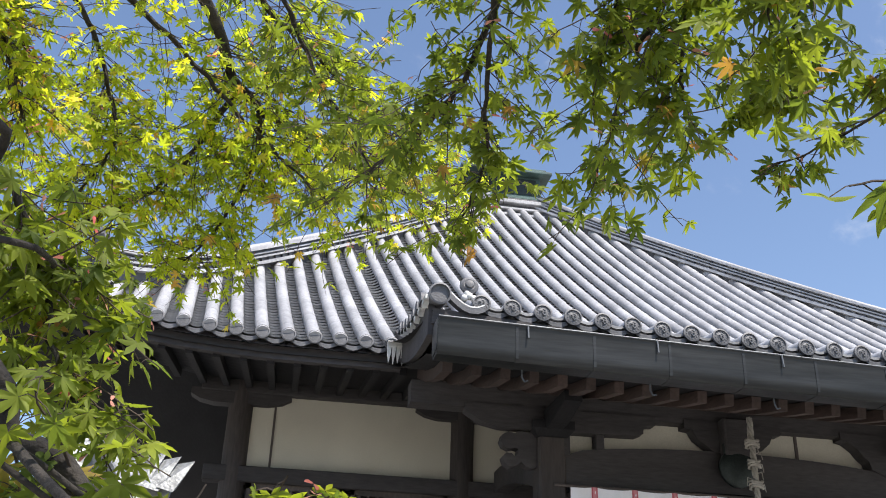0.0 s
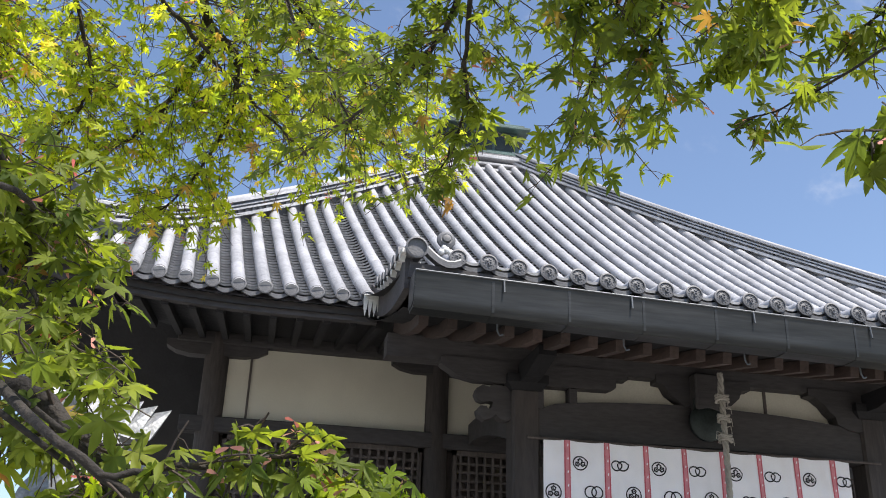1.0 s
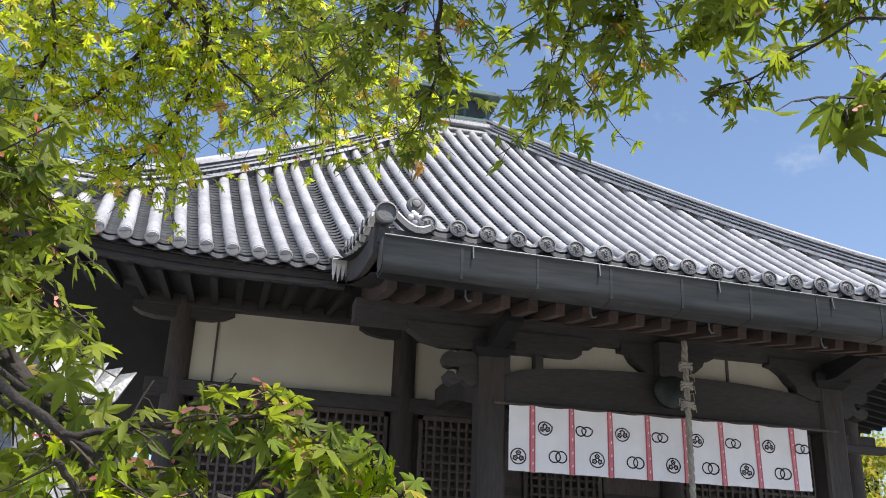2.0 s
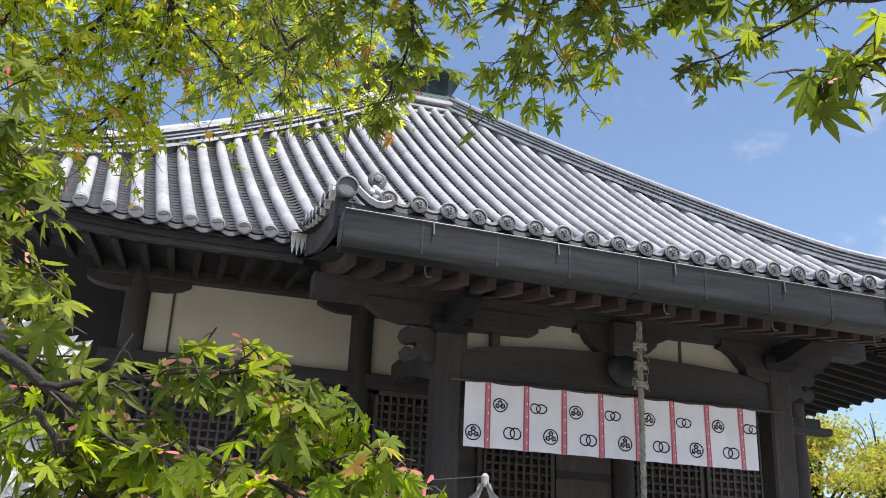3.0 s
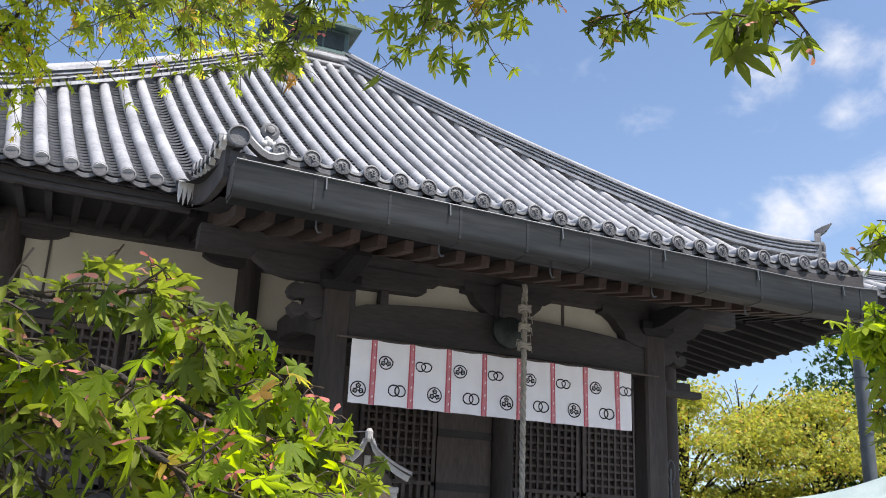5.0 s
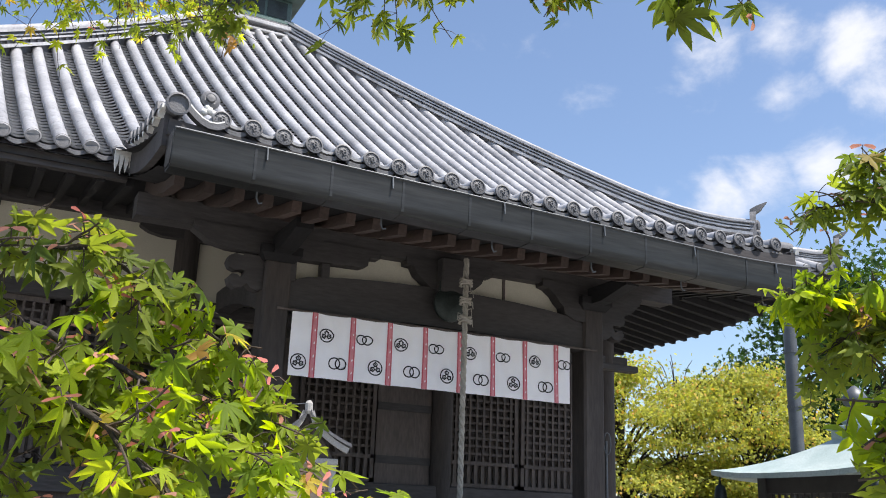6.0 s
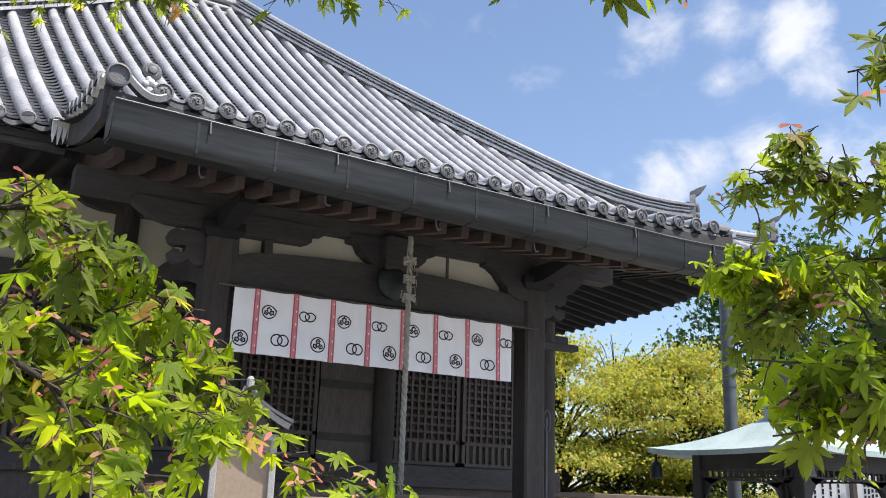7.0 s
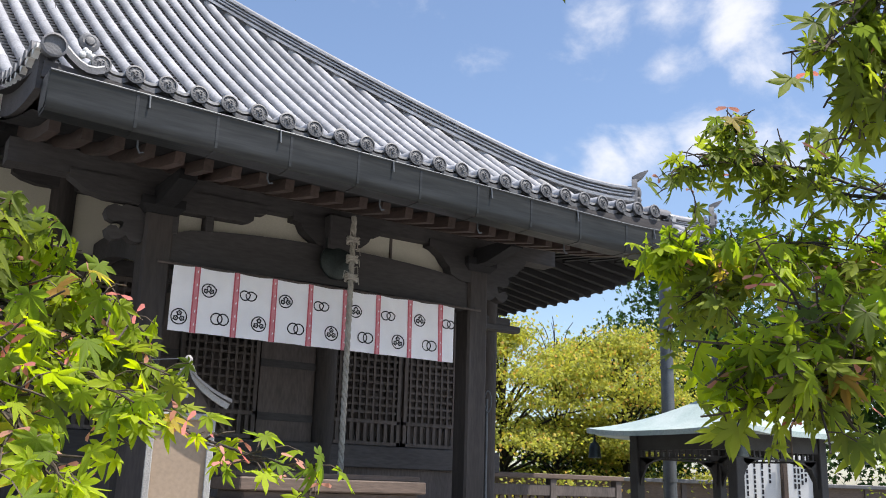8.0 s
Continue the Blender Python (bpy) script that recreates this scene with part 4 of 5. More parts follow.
# ---- roofed notice box in front of the hall ----
cab = thing("roofed_notice_box", "beige roofed wooden notice box with curved gable", "notice box", at=(0.585, -1.05, -0.075))
cab.rotation_euler = (0, 0, radians(-17))
part("body", Geo().box((-0.19, -0.12, 0.9), (0.19, 0.14, 2.08), None, 0.008), BOARD, cab)
for s in (-1, 1):
    part("stile", Geo().box((s * 0.19 - 0.022, -0.145, 0.86), (s * 0.19 + 0.022, -0.121, 2.08), None, 0.005), STONE, cab, "pale grey corner strip")
    part("leg", Geo().box((s * 0.15 - 0.04, -0.04, 0), (s * 0.15 + 0.04, 0.04, 0.9), None, 0.006), BOARD, cab)
    # curved bargeboard
    pts = [(s * (0.02 + 0.26 * f), -0.20, 2.40 - 0.27 * (f ** 0.6) + 0.02 * f * f) for f in [j / 10 for j in range(11)]]
    part("bargeboard", Geo().sweep(pts, [(-0.018, -0.022), (0.018, -0.022), (0.018, 0.022), (-0.018, 0.022)], (0, 1, 0)), STONE, cab, "pale grey curved bargeboard")
    g = Geo()
    for f in [j / 10 for j in range(11)]:
        x, z = s * (0.0 + 0.30 * f), 2.425 - 0.27 * (f ** 0.6) + 0.02 * f * f
        g.v += [(x, -0.24, z), (x, 0.24, z), (x, -0.24, z + 0.022), (x, 0.24, z + 0.022)]
    for j in range(10):
        k = 4 * j
        g.f += [(k, k + 1, k + 5, k + 4), (k + 2, k + 6, k + 7, k + 3), (k, k + 4, k + 6, k + 2), (k + 1, k + 3, k + 7, k + 5)]
    part("roof_slope", g, TILE_END, cab, "dark metal roof slope")
part("gable", Geo().prism([(-0.2, 2.08), (0.2, 2.08), (0.14, 2.18), (0.05, 2.30), (0, 2.36), (-0.05, 2.30), (-0.14, 2.18)], 0.2, Matrix.Translation((0, -0.12, 0))), WOOD, cab, "dark gable boards")
part("pendant", Geo().box((-0.022, -0.15, 2.20), (0.022, -0.125, 2.30), None, 0.004), STONE, cab)
part("ridge_end", Geo().lathe([(0.012, 2.38), (0.026, 2.40), (0.026, 2.45), (0.012, 2.47)], (0, -0.22, 0), 10), STONE, cab)
part("eave_beam", Geo().box((-0.22, -0.16, 2.06), (0.22, 0.18, 2.10), None, 0.005), STONE, cab)
part("wire", Geo().tube([(0, -0.22, 2.45), (-0.6, -0.1, 2.40), (-1.3, 0.2, 2.28)], 0.003, sides=4), STEEL, cab)

# ---- silvery sculpture on a plinth ----
g = Geo()
rng = random.Random(11)
nu, nv = 40, 30
for i in range(nv + 1):
    f = i / nv
    for j in range(nu):
        a = 2 * math.pi * j / nu
        r = 0.30 * (1 - 0.45 * f) * (1 + 0.22 * math.sin(5 * a + 9 * f) * (0.4 + f) + 0.10 * math.sin(11 * a - 14 * f)) + 0.05 * noise.noise((math.cos(a) * 3, math.sin(a) * 3, f * 5))
        if f > 0.92:
            r *= 1.0 - (f - 0.92) * 5
        g.v.append((r * math.cos(a) * 1.15 + 0.10 * math.sin(f * 4), r * math.sin(a), 1.05 * f + 0.05 * math.sin(7 * a) * f))
for i in range(nv):
    for j in range(nu):
        a, b = i * nu + j, i * nu + (j + 1) % nu
        g.f.append((a, b, b + nu, a + nu))
statue = tagged(part("silver_sculpture", g, SILVER, None, "", 50), "shiny silver crumpled metal sculpture with pleated crest", "sculpture")
# crest of pleated plates
for j in range(7):
    x = -0.16 + 0.07 * j
    part("crest_plate", Geo().add([(x - 0.03, -0.12, 0.86), (x + 0.05, -0.12, 0.84), (x + 0.13, -0.05, 1.12 - 0.018 * j), (x + 0.02, -0.03, 1.08 - 0.015 * j), (x, 0.02, 0.9), (x + 0.05, 0.02, 0.88)],
         [(0, 1, 2, 3), (1, 5, 2), (0, 3, 4), (3, 2, 5, 4)]), SILVER, statue)
statue.location = (-2.34, -2.45, 1.73)
plinth = tagged(part("stone_plinth", Geo().box((-0.4, -0.4, 0), (0.4, 0.4, 1.73), None, 0.03), STONE), "grey granite plinth under the sculpture", "plinth")
plinth.location = (-2.34, -2.45, 0)

# ---- right-hand grounds ----
fence = thing("wooden_fence", "old brown wooden slat fence with flat cap", "fence", at=(8.6, 5.2, 0))
part("cap", Geo().box((-2.6, -0.10, 1.78), (2.1, 0.10, 1.86), None, 0.01), PALEWOOD, fence)
part("upper_rail", Geo().box((-2.6, -0.05, 1.50), (2.0, 0.05, 1.68), None, 0.01), WOOD, fence)
part("lower_rail", Geo().box((-2.6, -0.05, 0.25), (2.0, 0.05, 0.38), None, 0.01), WOOD, fence)
post = Geo().box((-0.07, -0.07, 0), (0.07, 0.07, 1.78), None, 0.01).mesh("post", WOOD)
slat = Geo().box((-0.045, -0.02, 0.3), (0.045, 0.02, 1.6)).mesh("slat", PALEWOOD)
for j in range(4):
    part("post", post, WOOD, fence).location = (-2.5 + 1.5 * j, 0, 0)
for j in range(28):
    part("slat", slat, PALEWOOD, fence).location = (-2.45 + 0.16 * j, 0.03, 0)

PAV, PH, PE = (14.45, 5.95), 2.02, 2.70
pav = thing("bell_pavilion", "small open pavilion with pale green copper roof and corner bells", "pavilion", at=(PAV[0], PAV[1], 0))
g = Geo()
n = 10
for side in range(4):
    rot = Matrix.Rotation(math.radians(90 * side), 4, "Z")
    for top in (0, 1):
        k = len(g.v)
        for i in range(n + 1):
            f = i / n
            w = PH * (1 - f) + 0.34 * f
            z = PE + 0.10 * top + 0.74 * f ** 1.15 * (0.70 + 0.30 * f)
            for j in range(n + 1):
                s = 2 * j / n - 1
                g.v.append(tuple(rot @ Vector((w * s, -w, z + 0.10 * (1 - f) ** 2 * abs(s) ** 3))))
        for i in range(n):
            for j in range(n):
                a = k + i * (n + 1) + j
                q = (a, a + 1, a + n + 2, a + n + 1)
                g.f.append(q if top else q[::-1])
    k0 = len(g.v) - 2 * (n + 1) ** 2
    for j in range(n):
        g.f.append((k0 + j, k0 + j + 1, k0 + (n + 1) ** 2 + j + 1, k0 + (n + 1) ** 2 + j))
part("roof", g, PATINA, pav, "pale green copper sheet roof", 30)
part("finial_base", Geo().box((-0.36, -0.36, PE + 0.74), (0.36, 0.36, PE + 1.02), None, 0.02).box((-0.42, -0.42, PE + 1.02), (0.42, 0.42, PE + 1.10), None, 0.015), PATINA, pav)
part("finial_bowl", Geo().lathe([(0.2, PE + 1.10), (0.32, PE + 1.20), (0.30, PE + 1.30), (0.16, PE + 1.38), (0.10, PE + 1.46)], (0, 0, 0), 18), PATINA, pav, "", 40)
part("finial_jewel", Geo().lathe([(0.1, PE + 1.46), (0.22, PE + 1.54), (0.25, PE + 1.66), (0.16, PE + 1.80), (0.02, PE + 1.92)], (0, 0, 0), 18), STEEL, pav, "", 60)
cs = 1.28
for sx in (-1, 1):
    for sy in (-1, 1):
        part("post", Geo().box((sx * cs - 0.11, sy * cs - 0.11, 0), (sx * cs + 0.11, sy * cs + 0.11, PE + 0.1), None, 0.012), BLACKWOOD, pav)
        b = part("wind_bell", Geo().lathe([(0.15, -0.42), (0.13, -0.36), (0.115, -0.2), (0.09, -0.12), (0.03, -0.08), (0.02, 0.0), (0.02, 0.06)], (sx * (PH - 0.12), sy * (PH - 0.12), PE), 14), BRONZE, pav, "hanging grey bronze bell", 50)
        part("bell_chain", Geo().tube([(sx * (PH - 0.12), sy * (PH - 0.12), PE + 0.14), (sx * (PH - 0.12), sy * (PH - 0.12), PE + 0.02)], 0.012, sides=5), STEEL, b)
for side in range(4):
    rot = Matrix.Rotation(math.radians(90 * side), 4, "Z")
    g = Geo()
    g.box((-cs, -cs - 0.07, PE - 0.25), (cs, -cs + 0.07, PE + 0.06), rot)
    part("beam", g, BLACKWOOD, pav)
    arch = [(-cs + 0.1, -0.95), (-cs + 0.13, -0.75), (-cs + 0.3, -0.52), (-0.6, -0.42), (0.6, -0.42), (cs - 0.3, -0.52), (cs - 0.13, -0.75), (cs - 0.1, -0.95), (cs - 0.1, -0.38), (-cs + 0.1, -0.38)]
    g = Geo().prism([(x, z + PE) for x, z in arch[2:6]] + [(cs - 0.1, PE - 0.38), (-cs + 0.1, PE - 0.38)], 0.06, rot @ Matrix.Translation((0, -cs - 0.03, 0)))
    part("arched_rail", g, BLACKWOOD, pav)
    for s in (-1, 1):
        g = Geo().prism([(s * (cs - 0.1), PE - 0.40), (s * (cs - 0.1), PE - 1.0), (s * (cs - 0.16), PE - 0.8), (s * (cs - 0.3), PE - 0.55), (s * (cs - 0.55), PE - 0.42)], 0.06, rot @ Matrix.Translation((0, -cs - 0.03, 0)))
        part("bracket", g, BLACKWOOD, pav)
    slat = Geo().box((-0.02, -0.02, PE - 0.40), (0.02, 0.02, PE - 0.22)).mesh("slat", BLACKWOOD)
    for j in range(14):
        ob = part("slat", slat, BLACKWOOD, pav)
        ob.matrix_basis = rot @ Matrix.Translation((-cs + 0.2 + j * 0.165, -cs, 0))
part("plinth", Geo().box((-1.7, -1.7, 0), (1.7, 1.7, 0.3), None, 0.03), STONE, pav)

for k, (x, y, w, z0, z1, rz) in enumerate(((18.9, 8.6, 0.50, 1.0, 2.55, -38), (19.55, 7.9, 0.30, 0.9, 2.60, -40))):
    nb = thing("notice_board", "white notice board with dark writing on wooden posts", "notice board", "notice boards by the pavilion", at=(x, y, 0))
    nb.rotation_euler = (0, 0, radians(rz))
    part("panel", Geo().box((-w, -0.02, z0), (w, 0.02, z1), None, 0.004), WHITEBOARD, nb)
    for s in (-1, 1):
        part("post", Geo().box((s * (w + 0.06) - 0.05, -0.05, 0), (s * (w + 0.06) + 0.05, 0.05, z1 + 0.1), None, 0.006), PALEWOOD, nb)
    rng = random.Random(k)
    for j in range(4):
        xx, top = -w + 0.15 + j * (2 * w - 0.25) / 4, z1 - 0.15
        zz = top
        for q in range(rng.randint(4, 9)):
            hgt = rng.uniform(0.06, 0.14)
            part("writing_bar", Geo().box((xx, -0.026, zz - hgt), (xx + 0.05, -0.020, zz)), INK, nb)
            zz -= hgt + 0.04

pole = tagged(part("steel_pole", Geo().tube([(0, 0, 0), (0, 0, 3.5), (0, 0, 7.2)], 0.165, 0.15, 16), STEEL, None, "", 40), "tall dark grey steel pole", "pole")
pole.location = (16.0, 8.95, 0)
for z in (1.9, 3.1, 4.6, 5.9):
    part("band", Geo().lathe([(0.165, -0.03), (0.178, -0.03), (0.178, 0.03), (0.165, 0.03)], (0, 0, z), 16), STEEL, pole)

wallb = thing("garden_wall", "low brown boarded wall with tiled cap beyond the fence", "wall", at=(19.0, 14.0, 0))
wallb.rotation_euler = (0, 0, radians(-25))
part("boards", Geo().box((-6, -0.08, 0), (9, 0.08, 1.9)), PALEWOOD, wallb)
part("cap", Geo().box((-6.1, -0.25, 1.9), (9.1, 0.25, 2.02), None, 0.02), TILE_END, wallb)
for j in range(8):
    part("post", Geo().box((-5.9 + 2 * j, -0.14, 0), (-5.75 + 2 * j, 0.1, 1.9)), WOOD, wallb)
lantern = thing("stone_lantern_top", "pale grey rounded stone marker among shrubs", "stone marker", at=(20.4, 4.7, 0))
part("shaft", Geo().lathe([(0.3, 0), (0.28, 1.6), (0.34, 1.7), (0.34, 1.95), (0.25, 2.1), (0.05, 2.16)], (0, 0, 0), 14), STONE, lantern, "", 40)

# ---- trees ----
def leaf_geo(lobes=7, size=1.0, curl=0.15, seed=0):
    """A palmate maple leaf, stalk end at the origin, tip along +y, size across about 1."""
    rg = random.Random(seed)
    out = []
    angs = [-128, -84, -42, 0, 42, 84, 128] if lobes == 7 else [-100, -50, 0, 50, 100]
    lens = [0.34, 0.62, 0.86, 1.0, 0.86, 0.62, 0.34] if lobes == 7 else [0.5, 0.85, 1.0, 0.85, 0.5]
    v = [(0, 0, 0)]
    for j, (a, le) in enumerate(zip(angs, lens)):
        le *= rg.uniform(0.9, 1.08) * 0.62
        a = math.radians(a + rg.uniform(-4, 4))
        d, s = Vector((math.sin(a), math.cos(a), 0)), Vector((math.cos(a), -math.sin(a), 0))
        notch = math.radians((angs[j - 1] + angs[j]) / 2) if j else math.radians(angs[0] - 28)
        nr = 0.15 if j else 0.075
        out.append(Vector((math.sin(notch) * nr, math.cos(notch) * nr, 0)))
        w = 0.077 * (0.6 + 0.5 * le / 0.62)
        out += [d * le * 0.52 - s * w, d * le * 0.78 - s * w * 0.55, d * le, d * le * 0.78 + s * w * 0.55, d * le * 0.52 + s * w]
    last = math.radians(angs[-1] + 28)
    out.append(Vector((math.sin(last) * 0.08, math.cos(last) * 0.08, 0)))
    for p in out:
        q = p * size
        r = (p.x * p.x + p.y * p.y)
        v.append((q.x, q.y, size * (-curl * r * 1.6 + 0.05 * math.sin(9 * p.x + seed))))
    f = [(0, j, j + 1) for j in range(1, len(v) - 1)]
    return v, f


def simple_leaf():
    v = [(0, 0, 0), (0.28, 0.05, 0), (0.14, 0.22, 0), (0.34, 0.42, -0.03), (0.10, 0.36, 0), (0, 0.66, -0.05), (-0.10, 0.36, 0), (-0.34, 0.42, -0.03), (-0.14, 0.22, 0), (-0.28, 0.05, 0)]
    return v, [(0, j, j + 1) for j in range(1, 9)]


SHAPES = [leaf_geo(7, 1.0, c, s) for s, c in ((1, 0.1), (2, 0.25), (3, 0.4), (4, 0.0), (5, 0.55), (6, -0.1))]
SIMPLE = simple_leaf()
SEED_V = [(0, 0, 0), (0.10, 0.06, 0), (0.34, 0.14, 0.01), (0.40, 0.06, 0.0), (0.30, -0.02, 0), (0.08, -0.03, 0), (-0.10, 0.06, 0), (-0.34, 0.14, 0.01), (-0.40, 0.06, 0.0), (-0.30, -0.02, 0), (-0.08, -0.03, 0)]
SEED_F = [(0, 5, 4, 3, 2, 1), (0, 6, 7, 8, 9, 10)]


def leaf_pose(p, rg, size, face):
    """A hanging leaf: its tip points out and down, its blade leans to the light with a random turn."""
    yaw = rg.uniform(0, 2 * math.pi)
    droop = math.radians(rg.gauss(38, 26))
    tip = Vector((math.cos(yaw) * math.cos(droop), math.sin(yaw) * math.cos(droop), -math.sin(droop)))
    up = Vector((rg.gauss(0, 0.55), rg.gauss(0, 0.55) + face, 0.8)).normalized()
    x = tip.cross(up).normalized()
    z = x.cross(tip).normalized()
    m = Matrix((x, tip, z)).transposed().to_4x4()
    s = size * rg.uniform(0.72, 1.18)
    return Matrix.Translation(p) @ m @ Matrix.Diagonal((s, s, s, 1))


def curve_points(pts, n):
    """A smooth line through the given points."""
    P = [Vector(p) for p in pts]
    P = [P[0] * 2 - P[1]] + P + [P[-1] * 2 - P[-2]]
    out = []
    segs = len(P) - 3
    for i in range(n + 1):
        u = i / n * segs
        k = min(int(u), segs - 1)
        t = u - k
        a, b, c, d = P[k:k + 4]
        out.append(0.5 * ((2 * b) + (c - a) * t + (2 * a - 5 * b + 4 * c - d) * t * t + (3 * b - a - 3 * c + d) * t ** 3))
    return out


def bough(tree, pts, r0, r1, twigs, reach, size, mat, seed, start=0.1, droop=0.25, seeds=0.05, single=False, spread=1.0, face=-0.35, pairs=5, off=None):
    """A bough with side twigs; pairs of leaves sit along each twig."""
    rg = random.Random(seed)
    line = curve_points(pts, 26)
    off = off or Vector(tree.location)

    def tp(name, g, m, label="", smooth=None):
        ob = part(name, g, m, tree, label, smooth)
        ob.matrix_parent_inverse = Matrix.Translation(-off)
        return ob
    wob = [p + Vector((rg.gauss(0, r0 * 0.35), rg.gauss(0, r0 * 0.35), rg.gauss(0, r0 * 0.35))) for p in line]
    limb = tp("bough", Geo().tube(wob, r0, r1, 8), BARK, "dark thin maple bough", 70)
    tw, lv, sd = Geo(), Geo(), Geo()
    for k in range(twigs):
        f = start + (1 - start) * (k + rg.random()) / twigs
        i = min(25, int(f * 26))
        base = wob[i].lerp(wob[i + 1], f * 26 - i)
        d = (line[i + 1] - line[i]).normalized()
        side = Vector((rg.gauss(0, 1), rg.gauss(0, 1), rg.gauss(0, 0.45))).normalized() * spread + d * 0.7
        side.normalize()
        ln = reach * rg.uniform(0.35, 1.0)
        p, path, dirn = base.copy(), [base.copy()], side
        steps = 6
        for s in range(steps):
            dirn = (dirn + Vector((rg.gauss(0, 0.16), rg.gauss(0, 0.16), rg.gauss(0, 0.1) - droop / steps))).normalized()
            p = p + dirn * ln / steps
            path.append(p.copy())
        tw.tube(path, max(0.0012, r1 * 0.5), 0.0008, 5, False)
        cnt = max(2, int(pairs * (0.5 + ln / reach * 0.5)))
        for q in range(cnt):
            u = 0.25 + 0.75 * (q + rg.random() * 0.6) / cnt
            j = min(steps - 1, int(u * steps))
            c = path[j].lerp(path[j + 1], min(1, u * steps - j))
            for s in range(2):
                if rg.random() < 0.1:
                    continue
                stalk = c + Vector((rg.gauss(0, 1), rg.gauss(0, 1), rg.gauss(-0.3, 0.7))).normalized() * size * rg.uniform(0.3, 0.6)
                tw.tube([c, (c + stalk) / 2 + Vector((0, 0, 0.003)), stalk], 0.0007, 0.0005, 3, False)
                m = leaf_pose(stalk, rg, size, face)
                if rg.random() < seeds:
                    sd.add(SEED_V, SEED_F, m @ Matrix.Diagonal((0.7, 0.7, 0.7, 1)))
                elif single:
                    ob = new("leaf", leaf_meshes[rg.randrange(len(leaf_meshes))])
                    ob.parent, ob.matrix_parent_inverse = limb, Matrix.Identity(4)
                    ob.matrix_basis = m
                else:
                    v, fc = SHAPES[rg.randrange(6)]
                    lv.add(v, fc, m)
    tagged(tp("twig_spray", tw, TWIG), kind="stuff")
    if lv.v:
        tagged(tp("foliage", lv, mat, "green palmate maple leaves", 180), kind="stuff")
    if sd.v:
        tagged(tp("seed_spray", sd, SEED, "pink winged maple seeds"), kind="stuff")


leaf_meshes = []
for (v, f) in SHAPES:
    leaf_meshes.append(Geo().add(v, f).mesh("leaf", LEAF_SUN, 180))


def trunk(tree, pts, r0, r1):
    off = Vector(tree.location)
    line = curve_points(pts, 20)
    ob = part("trunk", Geo().tube(line, r0, r1, 12), BARK, tree, "dark furrowed trunk", 60)
    ob.matrix_parent_inverse = Matrix.Translation(-off)


maple = thing("maple_tree", "green maple tree with arching boughs and palmate leaves", "tree", "maples by the hall", at=(-3.4, -6.0, 0))
trunk(maple, [(-3.4, -6.0, 0), (-3.35, -5.9, 1.2), (-3.2, -5.8, 2.4), (-2.9, -5.6, 3.5), (-2.7, -5.4, 4.3)], 0.14, 0.06)
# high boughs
bough(maple, [(-2.85, -5.6, 3.6), (-1.97, -5.17, 3.56), (-1.79, -4.70, 3.50), (-1.60, -4.46, 3.51), (-1.33, -4.23, 3.50), (-1.04, -4.04, 3.50)], 0.024, 0.005, 140, 0.46, 0.054, LEAF_LIT, 1, 0.3)
bough(maple, [(-1.79, -4.69, 3.48), (-1.91, -4.59, 3.29), (-2.05, -4.53, 3.14), (-2.23, -4.61, 2.97)], 0.011, 0.003, 100, 0.38, 0.054, LEAF_LIT, 2)
bough(maple, [(-1.72, -4.57, 3.49), (-1.71, -4.50, 3.37), (-1.80, -4.39, 3.15), (-1.92, -4.34, 3.00)], 0.010, 0.003, 100, 0.38, 0.054, LEAF_LIT, 3)
bough(maple, [(-2.9, -5.6, 3.4), (-2.42, -5.45, 3.22), (-2.30, -5.32, 3.14), (-2.24, -5.19, 2.98)], 0.012, 0.003, 130, 0.28, 0.05, LEAF_LIT, 4, 0.3, seeds=0.2)
bough(maple, [(-2.8, -5.5, 3.9), (-1.9, -5.0, 3.75), (-1.5, -4.70, 3.62), (-1.1, -4.4, 3.45)], 0.016, 0.004, 125, 0.46, 0.056, LEAF_LIT, 5, 0.25)
bough(maple, [(-2.7, -5.5, 3.7), (-2.1, -5.0, 3.55), (-1.75, -4.75, 3.35), (-1.45, -4.5, 3.2)], 0.012, 0.003, 70, 0.40, 0.056, LEAF_LIT, 21, 0.3)
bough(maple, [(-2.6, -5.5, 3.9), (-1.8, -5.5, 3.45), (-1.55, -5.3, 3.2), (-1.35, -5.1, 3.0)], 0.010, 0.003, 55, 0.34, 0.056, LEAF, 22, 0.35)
bough(maple, [(-2.6, -5.5, 3.6), (-2.25, -5.05, 3.5), (-2.15, -4.85, 3.35), (-2.12, -4.75, 3.2), (-2.2, -4.7, 3.05)], 0.010, 0.003, 110, 0.34, 0.054, LEAF_LIT, 25, 0.3)
# crown over the trunk
bough(maple, [(-2.8, -5.5, 4.0), (-3.1, -5.9, 4.5), (-3.5, -6.3, 4.9), (-3.9, -6.8, 5.0)], 0.05, 0.008, 80, 0.8, 0.06, LEAF, 26, 0.1)
bough(maple, [(-3.2, -5.8, 2.6), (-3.9, -6.2, 3.6), (-4.6, -6.4, 4.2), (-5.2, -6.6, 4.4)], 0.05, 0.008, 80, 0.8, 0.06, LEAF, 27, 0.3)
bough(maple, [(-2.75, -5.45, 4.1), (-3.4, -5.2, 4.9), (-4.0, -5.3, 5.3), (-4.6, -5.4, 5.3)], 0.04, 0.008, 80, 0.8, 0.06, LEAF, 28, 0.2)
# unseen boughs, added high towards the sun to shade the nearer leaves
bough(maple, [(-2.7, -5.4, 4.2), (-1.9, -6.2, 4.7), (-1.1, -6.8, 4.8), (-0.3, -7.2, 4.7)], 0.03, 0.006, 70, 0.62, 0.062, LEAF, 42, 0.35)
